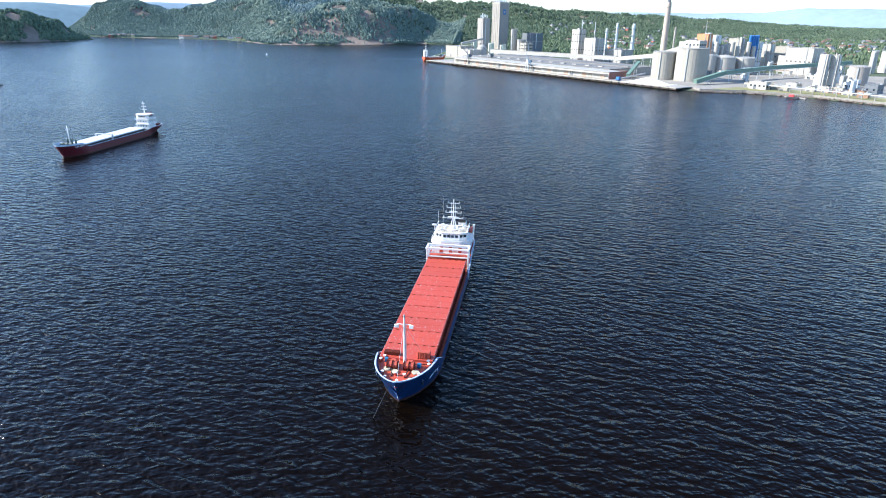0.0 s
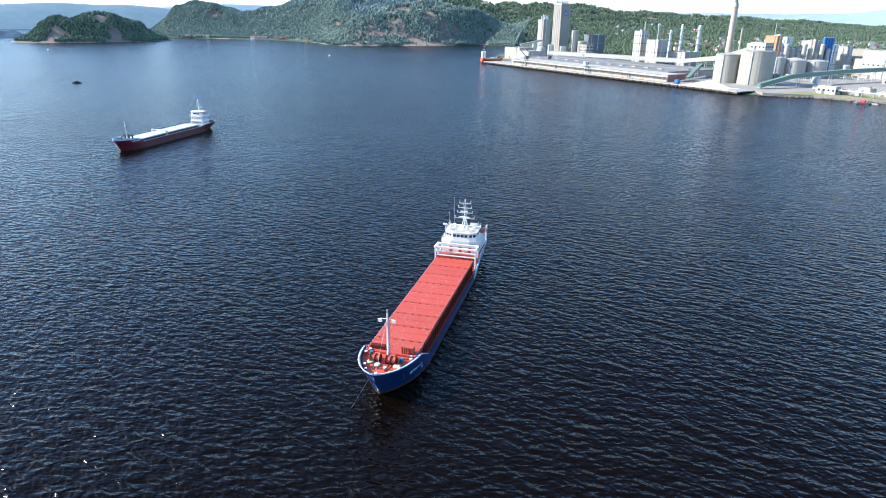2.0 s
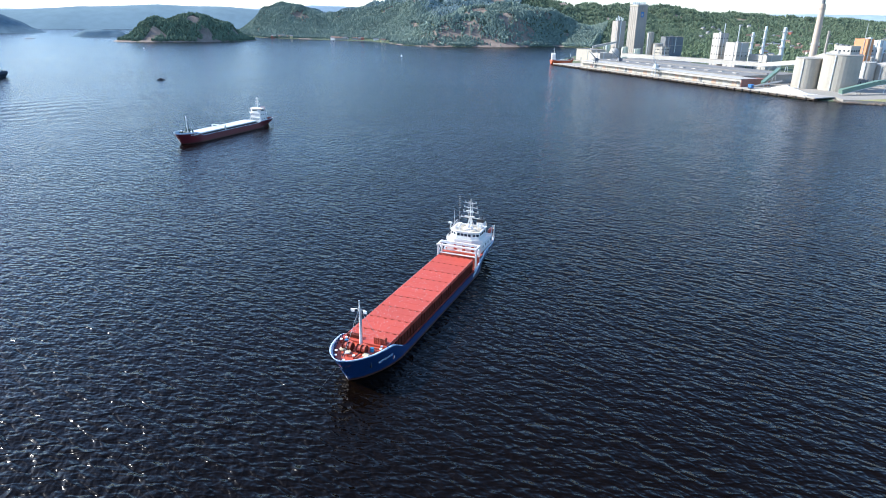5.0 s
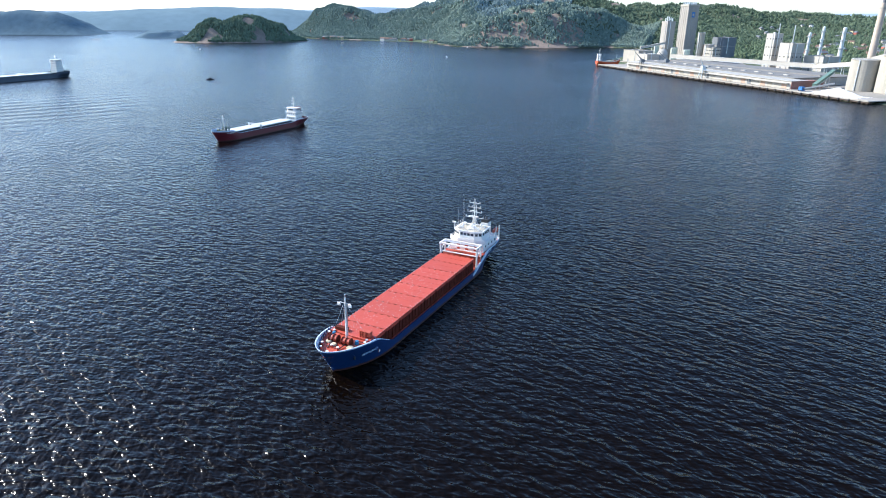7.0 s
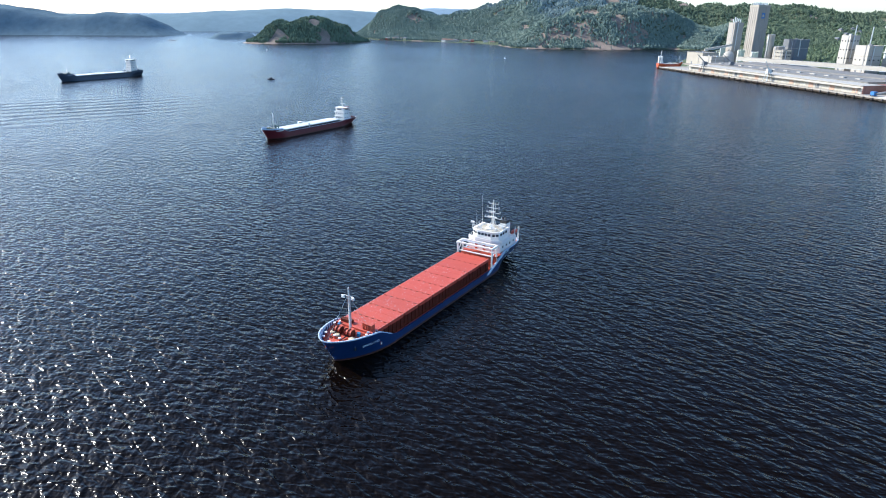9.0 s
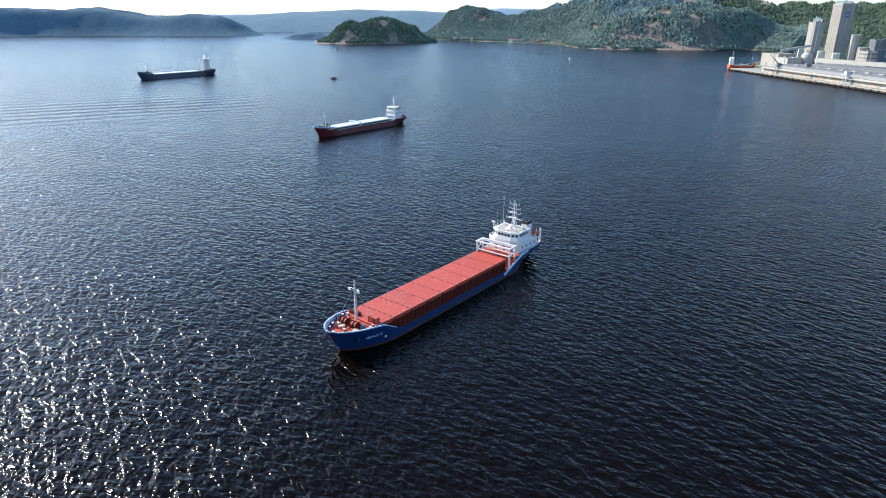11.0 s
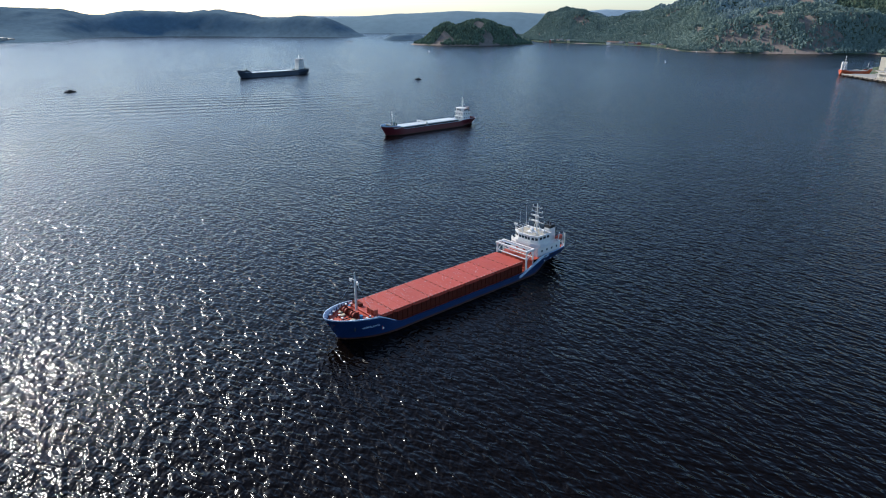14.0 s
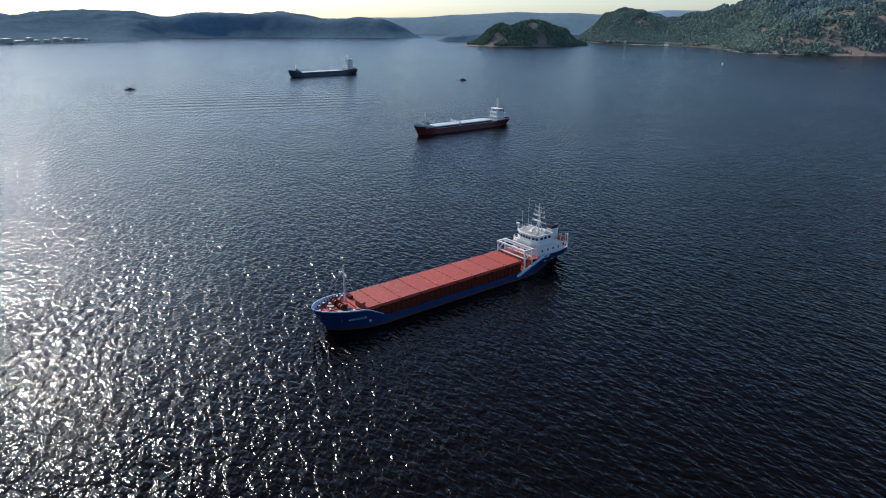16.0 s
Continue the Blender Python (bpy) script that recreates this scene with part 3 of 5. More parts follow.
    rnd = random.Random(5)
    # scattered pale droppings and grit on the covers
    bm = bmesh.new()
    for k in range(330):
        y = 8 + 40 * rnd.random() ** 1.3
        x = rnd.uniform(-4.9, 4.9)
        r = rnd.uniform(0.025, 0.06)
        z = 5.085
        add_box(bm, x - r, y - r, z, x + r, y + r * rnd.uniform(0.6, 1.4), z + 0.045)
    tagged(part("grit", bm, PALE, ship, "pale specks scattered on the covers"), kind="stuff")
    # hatch crane
    g = empty("hatch_crane", 0, 60.0, 0, 0, "white steel travelling hatch crane astride the hatch coaming", "crane")
    for s in (-1, 1):
        for dy in (-1.35, 1.35):
            part("leg", box(s * 5.5 - 0.2, dy - 0.22, 1.77, s * 5.5 + 0.2, dy + 0.22, 7.6, 0.04), WHITE, g)
        part("end_beam", box(s * 5.55 - 0.26, -1.8, 7.4, s * 5.55 + 0.26, 1.8, 7.95, 0.05), WHITE, g)
        part("sill_beam", box(s * 5.55 - 0.3, -1.9, 1.77, s * 5.55 + 0.3, 1.9, 2.3, 0.05), WHITE, g)
        part("brace", tube((s * 5.55, -1.3, 5.0), (s * 5.55, 1.3, 7.3), 0.12, n=6), WHITE, g)
    for dy in (-1.5, 1.5):
        part("crossbeam", box(-5.7, dy - 0.2, 7.5, 5.7, dy + 0.2, 7.97, 0.05), WHITE, g)
    part("lower_crossbeam", box(-5.5, -1.5, 5.3, 5.5, -1.2, 5.6, 0.04), WHITE, g)
    part("lower_crossbeam", box(-5.5, 1.2, 5.3, 5.5, 1.5, 5.6, 0.04), WHITE, g)
    part("walkway", box(-5.2, -0.5, 7.98, 5.2, 0.3, 8.04), STEEL, g)
    # superstructure
    low = [(-5.1, 64.0), (5.1, 64.0), (5.1, 74.2), (-5.1, 74.2)]
    dk = part("deckhouse", prism(low, 4.55, 7.25), WHITE, ship, "white painted deckhouse")
    for s in (-1, 1):
        for k in range(4):
            p = part("porthole", box(s * 5.1 - 0.03, 65.6 + k * 2.2, 5.7, s * 5.1 + 0.03, 66.2 + k * 2.2, 6.35, 0.02), GLASS, dk)
    for k in range(3):
        part("door", box(-3 + k * 2.6, 63.95, 4.7, -2.1 + k * 2.6, 64.02, 6.6, 0.02), DECKRED, dk)
    wing = [(-5.5, 64.6), (-2.6, 63.3), (2.6, 63.3), (5.5, 64.6), (5.5, 72.5), (-5.5, 72.5)]
    part("bridge_deck", prism(wing, 7.25, 7.42), WHITE, ship)
    wh = [(-4.3, 65.0), (-2.3, 63.9), (2.3, 63.9), (4.3, 65.0), (4.3, 70.6), (-4.3, 70.6)]
    w = part("wheelhouse", prism(wh, 7.42, 10.2, 0.03), WHITE, ship, "white wheelhouse with a band of dark windows")
    window_row((-2.15, 63.93), (2.15, 63.93), 9.42, 0.72, 4, 0.28, w)
    window_row((-4.2, 65.02), (-2.4, 64.03), 9.42, 0.72, 2, 0.25, w)
    window_row((2.4, 64.03), (4.2, 65.02), 9.42, 0.72, 2, 0.25, w)
    for s in (-1, 1):
        window_row((s * 4.23, 65.4), (s * 4.23, 70.2), 9.42, 0.72, 3, 0.6, w)
    roof = [(-4.45, 64.9), (-2.4, 63.7), (2.4, 63.7), (4.45, 64.9), (4.45, 70.8), (-4.45, 70.8)]
    part("wheelhouse_roof", prism(roof, 10.2, 10.42), WHITE, ship)
    rail([(-4.35, 70.7), (-4.35, 65.0), (-2.35, 63.8), (2.35, 63.8), (4.35, 65.0), (4.35, 70.7)], 10.42, 1.0, ship)
    rail([(-5.4, 72.4), (-5.4, 64.7), (-4.6, 64.2)], 7.42, 1.0, ship)
    rail([(5.4, 72.4), (5.4, 64.7), (4.6, 64.2)], 7.42, 1.0, ship)
    part("bulwark_front", prism([(-5.4, 64.5), (-2.6, 63.28), (2.6, 63.28), (5.4, 64.5), (5.4, 64.6), (2.6, 63.4), (-2.6, 63.4), (-5.4, 64.6)], 7.42, 8.3), WHITE, ship)
    part("roof_deck", prism([(-4.0, 65.3), (-2.2, 64.3), (2.2, 64.3), (4.0, 65.3), (4.0, 70.3), (-4.0, 70.3)], 10.425, 10.45), BUFF, ship, "worn buff roof deck")
    for x, y, a in ((-2.6, 65.8, 0.35), (2.4, 66.0, 0.4), (3.0, 68.6, 0.5), (-2.9, 69.0, 0.45)):
        part("roof_locker", box(x - a, y - a * 0.7, 10.45, x + a, y + a * 0.7, 10.45 + a * 1.6, 0.04), WHITE, ship)
    for x, y in ((-1.6, 64.9), (1.7, 65.0), (2.9, 67.4)):
        part("aerial_dome", lathe([(0.12, 0), (0.12, 0.9), (0.32, 1.0), (0.34, 1.3), (0.12, 1.55)], 10), WHITE, ship).matrix_basis = pose(x, y, 10.45)
    # main mast
    mm = part("main_mast", tube((0, 69.2, 10.3), (0, 69.2, 18.4), 0.17, 0.09, 8), WHITE, ship, "white lattice-stayed mast with radar yards")
    for s in (-1, 1):
        part("stay", tube((s * 0.8, 68.5, 10.3), (s * 0.2, 69.2, 13.2), 0.09, n=6), WHITE, mm)
        part("stay", tube((s * 0.8, 70.0, 10.3), (s * 0.2, 69.2, 13.2), 0.09, n=6), WHITE, mm)
    for z, wd in ((12.9, 2.9), (14.5, 2.3), (15.9, 2.0), (17.2, 1.7)):
        part("yard", tube((-wd, 69.2, z), (wd, 69.2, z), 0.07, n=6), WHITE, mm)
        for s in (-1, 1):
            part("lantern", tube((s * wd * 0.92, 69.2, z), (s * wd * 0.92, 69.2, z + 0.55), 0.12, n=8), STEEL, mm)
    for x in (-0.55, 0.55):
        part("mast_upright", tube((x, 69.2, 13.0), (x, 69.2, 17.6), 0.05, n=5), WHITE, mm)
    part("radar_scanner", box(-1.5, 68.3, 13.35, 1.5, 68.6, 13.6, 0.05), WHITE, mm)
    part("radar_scanner", box(-1.1, 68.3, 15.0, 1.1, 68.55, 15.2, 0.05), WHITE, mm)
    part("whip_aerial", tube((-2.6, 67.6, 10.4), (-2.75, 67.6, 19.8), 0.035, 0.015, 5), WHITE, ship)
    part("whip_aerial", tube((-3.6, 66.0, 10.4), (-3.7, 66.0, 15.6), 0.035, 0.015, 5), WHITE, ship)
    part("searchlight", tube((-4.6, 65.4, 10.4), (-4.6, 65.4, 11.9), 0.08, n=6), WHITE, ship)
    part("searchlight", box(-5.2, 65.1, 11.8, -4.1, 65.6, 12.25, 0.06), WHITE, ship)
    part("compass_platform", lathe([(1.3, 10.4), (1.3, 10.7), (0.6, 10.75), (0.6, 11.5), (0.3, 11.7)], 14), WHITE, ship).matrix_basis = pose(0.3, 66.8, 0)
    # funnel, lifeboat, aft gear
    fn = part("funnel", prism([(1.0, 71.4), (3.2, 71.4), (3.2, 74.0), (1.0, 74.0)], 7.3, 11.0, 0.06), WHITE, ship)
    part("funnel_top", prism([(1.1, 71.5), (3.1, 71.5), (3.1, 73.9), (1.1, 73.9)], 11.0, 11.9), BLACK, fn, "black funnel top")
    for x in (1.6, 2.4):
        part("exhaust_pipe", tube((x, 72.6, 11.8), (x, 72.6, 12.8), 0.2, n=8), BLACK, fn)
    part("aft_house", box(-3.4, 71.0, 7.3, 0.6, 74.0, 9.2, 0.05), WHITE, ship)
    rb = part("rescue_boat", lathe([(0.1, -1.9), (0.55, -1.2), (0.7, 0), (0.55, 1.2), (0.1, 1.9)], 10), DECKRED, ship, "dark red rescue boat in its davit")
    rb.matrix_basis = pose(4.5, 74.2, 8.2, 90, 0, 0)
    part("davit", tube((5.0, 73.2, 7.3), (5.3, 73.2, 10.0), 0.14, n=6), WHITE, ship)
    part("davit", tube((5.0, 75.2, 4.6), (5.3, 75.2, 9.6), 0.14, n=6), WHITE, ship)
    part("stern_davit", tube((4.8, 76.6, 4.6), (4.8, 76.6, 9.0), 0.16, n=6), WHITE, ship)
    lr = part("liferaft", tube((-4.4, 73.0, 7.9), (-4.4, 74.4, 7.9), 0.38, n=10), WHITE, ship)
    for x in (-3.2, 0.0, 3.2):
        part("mooring_winch", tube((x - 0.6, 75.6, 5.3), (x + 0.6, 75.6, 5.3), 0.45, n=10), DECKRED, ship)
    for s in (-1, 1):
        for k, y in enumerate((66.5, 69.5, 72.5)):
            # freeing openings in the bulwark beside the deckhouse
            x = s * hull_half(L, B, y, 4.6, 5)
            part("freeing_port", box(x - 0.05, y - 0.6, 4.45, x + 0.05, y + 0.6, 4.8, 0.04), BLACK, hl)
            x = s * hull_half(L, B, y, 3.2, 5)
            part("side_scuttle", box(x - 0.08, y - 0.22, 3.0, x + 0.08, y + 0.22, 3.4, 0.05), PALE, hl)
    rail([(-3.6, L - 0.25), (3.6, L - 0.25)], 5.1, 0.9, ship)
    # foremast
    fm = part("foremast", tube((0, 5.3, 4.6), (0, 5.3, 14.3), 0.30, 0.14, 10), WHITE, ship, "white foremast with crosstree and lamps")
    part("crosstree", tube((-1.3, 5.3, 12.9), (1.3, 5.3, 12.9), 0.08, n=6), WHITE, fm)
    part("ladder", box(0.28, 5.15, 5.0, 0.34, 5.45, 13.0), STEEL, fm)
    for s in (-1, 1):
        lamp = part("flood_lamp", box(s * 1.35 - 0.4, 4.9, 12.3, s * 1.35 + 0.4, 5.15, 12.95, 0.06), WHITE, fm)
        part("forestay", tube((s * 0.1, 5.2, 13.0), (s * 3.4, 7.8, 4.8), 0.025, n=4), STEEL, fm)
    part("forestay", tube((0, 5.2, 13.4), (0.2, -2.4, 5.4), 0.025, n=4), STEEL, fm)
    part("masthead_lamp", tube((0, 5.3, 14.2), (0, 5.3, 14.8), 0.16, n=8), STEEL, fm)
    # forecastle gear
    for x in (-1.9, 1.2):
        wl = part("windlass", tube((x - 0.9, 3.6, 5.35), (x + 0.9, 3.6, 5.35), 0.62, n=12), DECKRED, ship, "red anchor windlass")
        for d in (-0.95, 0, 0.95):
            part("flange", tube((x + d - 0.06, 3.6, 5.35), (x + d + 0.06, 3.6, 5.35), 0.82, n=14), COAM, wl)
        part("gearbox", box(x - 0.5, 4.1, 4.6, x + 0.5, 5.0, 5.8, 0.06), DECKRED, wl)
        part("chain", tube((x, 3.2, 5.0), (x * 0.8, 0.6, 4.75), 0.12, n=5), BLACK, wl)
    for k in range(4):
        part("vent_post", tube((2.2 + 0.42 * k, 6.9, 4.6), (2.2 + 0.42 * k, 6.9, 6.5), 0.17, n=8), DECKRED, ship)
    part("vent_house", box(2.0, 7.1, 4.6, 4.4, 8.2, 6.3, 0.06), DECKRED, ship)
    part("store_house", box(-4.4, 7.2, 4.6, -1.4, 8.2, 5.8, 0.06), COAM, ship)
    part("drum", tube((2.9, 4.6, 4.6), (2.9, 4.6, 5.4), 0.4, n=14), DRUM, ship, "blue drum")
    part("drum", tube((-3.6, 5.8, 4.6), (-3.6, 5.8, 5.3), 0.36, n=14), DRUM, ship, "blue drum")
    for x, y in ((-4.6, 5.5), (-4.1, 6.6), (4.6, 5.0), (4.3, 6.0), (-2.4, -0.4), (-3.2, 1.2), (2.2, -0.6), (3.4, 1.4), (-0.8, 1.2), (0.9, 0.8), (0.0, -1.4)):
        bl = part("bollard", tube((x, y, 4.6), (x, y, 5.25), 0.22, n=8), DECKRED, ship)
        part("bollard_cap", tube((x, y, 5.22), (x, y, 5.38), 0.3, n=8), WHITE, bl, "white cap")
    for x, y in ((-1.2, 2.2), (2.6, 2.6), (-2.8, 3.0)):
        part("rope_coil", lathe([(0.7, 0), (0.75, 0.2), (0.6, 0.35), (0.25, 0.35)], 12), ROPE, ship).matrix_basis = pose(x, y, 4.6)
    # bulwark stays inside the bow
    for s in (-1, 1):
        for k in range(12):
            y = -2.6 + k * 0.9
            hx = min(hull_half(L, B, y, 5.5, 6), hull_half(L, B, y, 4.65, 6)) - 0.22
            if hx > 0.6:
                part("bulwark_stay", box(s * hx - 0.22 if s > 0 else s * hx, y - 0.05, 4.6, s * hx if s > 0 else s * hx + 0.22, y + 0.05, 5.5), BLUE, fo)
    # anchors and the cable
    for s in (-1, 1):
        x = s * (hull_half(L, B, 2.0, 3.6, 5.8) + 0.02)
        part("hawse_plate", box(x - 0.06, 1.7, 3.3, x + 0.06, 2.3, 3.9, 0.05), BLUE, hl)
        part("anchor", box(x - 0.12, 1.8, 2.7, x + 0.12, 2.2, 3.5, 0.05), BLACK, hl)
    for s in (-1, 1):
        x = s * hull_half(L, B, 8.6, 1.9, 4.6)
        part("load_mark", box(x - 0.04, 8.35, 1.65, x + 0.04, 8.85, 2.15, 0.02), PALE, hl, "small white mark")
    part("anchor_cable", tube((-1.6, -0.2, 3.5), (-3.4, -6.0, -0.3), 0.07, n=5), BLACK, ship)
    # name on both bows
    for s in (1, -1):
        cu = bpy.data.curves.new("name_text", "FONT")
        cu.body = "VERMLAND"
        cu.size, cu.extrude, cu.align_x = 0.85, 0.015, "CENTER"
        cu.materials.append(SHEER)
        tx = new("ship_name", cu)
        y = 5.4
        x = hull_half(L, B, y, 3.3, 5.6)
        x2 = hull_half(L, B, y - 2.6, 3.9, 5.6)
        x3 = hull_half(L, B, y + 2.6, 3.9, 5.6)
        ang = math.degrees(math.atan2(x3 - x2, 5.2))
        lean = math.degrees(math.atan2(hull_half(L, B, y, 4.6, 5.6) - hull_half(L, B, y, 3.3, 5.6), 1.3))
        tx.parent = hl
        tx.matrix_basis = pose(s * (x + 0.17), y, 2.95, 90 + lean, 0, s * 90 - s * ang)
    return ship


coaster()


def far_ship(name, x, y, rz, L, B, bow_z, mid_z, stern_z, paint, rim, hatch, label, house, tall, hatch_z):
    """A moored coaster seen from afar: hull, decks, hatches, house and masts."""
    def top(v):
        return piece(((-3.6, bow_z), (0, bow_z - 0.25), (L * 0.10, bow_z - 0.6), (L * 0.15, mid_z), (L * 0.78, mid_z), (L * 0.83, stern_z), (L, stern_z + 0.3)), v)

    def deck(v):
        return min(top(v) - 1.0, mid_z - 0.3 if L * 0.12 < v < L * 0.8 else 99)
    s = empty(name, x, y, 0, rz, label, "ship")
    hl = hull(L, B, top, deck, paint, BOOT if paint is MAROON else paint, rim, s, band=0.8 if paint is MAROON else 0.2)
    deck_plate("forecastle_deck", L, B, -2.6, L * 0.125, bow_z - 1.5, GREEN, s)
    deck_plate("main_deck", L, B, L * 0.125, L * 0.80, mid_z - 0.3, GREEN, s)
    deck_plate("poop_deck", L, B, L * 0.79, L - 0.3, stern_z - 0.9, GREEN, s)
    hw = B * 0.40
    part("hatch_coaming", box(-hw + 0.15, L * 0.135, mid_z - 0.35, hw - 0.15, L * 0.775, hatch_z - 0.5), BLACK, s)
    n = 8
    ln = L * 0.64 / n
    for k in range(n):
        c = part("hatch_cover", box(-hw, 0.05, 0, hw, ln - 0.08, 0.55, 0.06), hatch, s)
        c.matrix_basis = pose(0, L * 0.135 + k * ln, hatch_z - 0.55)
    y0, y1 = L * 0.835, L * 0.925
    hb = B * 0.35
    z = stern_z - 0.9
    for k in range(house):
        q = k * 0.35
        d = part("deckhouse", box(-hb + q * 0.6, y0 + q, z, hb - q * 0.6, y1 - q * 0.5, z + 2.5, 0.05), WHITE, s)
        for j in range(4):
            part("window", box(-hb * 0.75 + j * hb * 0.42, y0 + q - 0.03, z + 1.2, -hb * 0.75 + j * hb * 0.42 + 0.5, y0 + q + 0.03, z + 1.9), GLASS, d)
        for sd in (-1, 1):
            for j in range(3):
                part("window", box(sd * (hb - q * 0.6) - 0.03, y0 + 1.6 + j * 2.0, z + 1.2, sd * (hb - q * 0.6) + 0.03, y0 + 2.1 + j * 2.0, z + 1.9), GLASS, d)
        part("deck_edge", box(-hb - 0.3, y0 - 0.4 + q, z + 2.5, hb + 0.3, y1 + 0.3, z + 2.62), WHITE, s)
        z += 2.62
    w = part("wheelhouse", prism([(-hb, y0 + 1.2), (-hb * 0.6, y0 + 0.2), (hb * 0.6, y0 + 0.2), (hb, y0 + 1.2), (hb, y1 - 1.5), (-hb, y1 - 1.5)], z, z + 2.5), WHITE, s)
    window_row((-hb * 0.55, y0 + 0.2), (hb * 0.55, y0 + 0.2), z + 1.55, 0.95, 5, 0.25, w)
    for sd in (-1, 1):
        window_row((sd * hb, y0 + 1.5), (sd * hb, y1 - 1.8), z + 1.55, 0.95, 4, 0.3, w)
    part("wheelhouse_roof", prism([(-hb - 0.3, y0 + 1.0), (-hb * 0.6, y0 - 0.2), (hb * 0.6, y0 - 0.2), (hb + 0.3, y0 + 1.0), (hb + 0.3, y1 - 1.2), (-hb - 0.3, y1 - 1.2)], z + 2.5, z + 2.7), WHITE, s)
    part("roof_trim", box(-hb - 0.32, y0 + 0.8, z + 2.2, hb + 0.32, y1 - 1.3, z + 2.45), DECKRED if paint is MAROON else WHITE, s)
    z += 2.7
    m = part("main_mast", tube((0, (y0 + y1) / 2, z - 0.1), (0, (y0 + y1) / 2, tall), 0.3, 0.12, 8), WHITE, s)
    for k, wd in ((0.35, 1.9), (0.6, 1.5), (0.85, 1.0)):
        zz = z + (tall - z) * k
        part("yard", tube((-wd, (y0 + y1) / 2, zz), (wd, (y0 + y1) / 2, zz), 0.1, n=6), WHITE, m)
    part("funnel", prism([(-1.2, y1 - 0.5), (1.2, y1 - 0.5), (1.2, y1 + 2.0), (-1.2, y1 + 2.0)], stern_z - 0.9, z + 0.2, 0.08), paint if paint is MAROON else WHITE, s)
    fy = L * 0.075
    f = part("foremast", tube((0, fy, bow_z - 1.6), (0, fy, bow_z + 7.5), 0.22, 0.1, 8), WHITE, s)
    part("crosstree", tube((-1.0, fy, bow_z + 5.6), (1.0, fy, bow_z + 5.6), 0.08, n=6), WHITE, f)
    for k in (-2.2, 0.0, 2.2):
        part("winch", tube((k - 0.8, fy - 2, bow_z - 0.8), (k + 0.8, fy - 2, bow_z - 0.8), 0.7, n=10), GREEN, s)
        part("vent_post", tube((k, fy + 1.5, bow_z - 1.5), (k, fy + 1.5, bow_z + 0.9), 0.45, n=8), GREEN, s)
    gy = L * (0.40 if paint is MAROON else 0.45)
    part("hatch_gantry", box(-hw - 0.5, gy - 0.3, hatch_z + 0.9, hw + 0.5, gy + 0.3, hatch_z + 1.3, 0.04), STEEL, s)
    for sd in (-1, 1):
        part("gantry_leg", box(sd * (hw + 0.35) - 0.2, gy - 0.5, mid_z - 0.3, sd * (hw + 0.35) + 0.2, gy + 0.5, hatch_z + 1.0), STEEL, s)
        # name on the bow as plain bars
        for j in range(7):
            yy = L * 0.045 + j * 0.75
            part("name_bar", box(sd * hull_half(L, B, yy, bow_z - 1.9, 6) - 0.05, yy - 0.22, bow_z - 2.3, sd * hull_half(L, B, yy, bow_z - 1.9, 6) + 0.06, yy + 0.22, bow_z - 1.6), PALE, hl)
    rail([(-hb - 0.2, y0 - 0.3), (hb + 0.2, y0 - 0.3)], z - 2.7 - 0.02, 0.9, s)
    return s


far_ship("cargo_ship", -200.3, 166.5, -1.0, 74.0, 11.0, 6.6, 3.7, 4.3, MAROON, SHEER, PALE, "dark red coastal cargo ship with pale hatch covers at anchor", 2, 18.0, 4.9)
far_ship("cargo_ship", -633.0, 276.5, 1.0, 93.5, 14.0, 8.6, 4.2, 6.4, NAVY, NAVY, PALE, "dark grey-blue cargo ship with a tall white house at anchor", 4, 24.0, 5.6)


# ---- quay and works ----
OCHREP = mat("faded_brick", (0.40, 0.27, 0.20), 0.9, 0, 0.2, 0.2)
RUST = mat("rusty_steel", (0.24, 0.14, 0.09), 0.8, 0, 0.3, 0.3)
def yard_thing(name, u, v, z=3.0, label="", category="building", group="", turn=0.0):
    x, y = yard(u, v)
    return empty(name, x, y, z, math.degrees(math.atan2(UY, UX)) + turn, label, category, group)


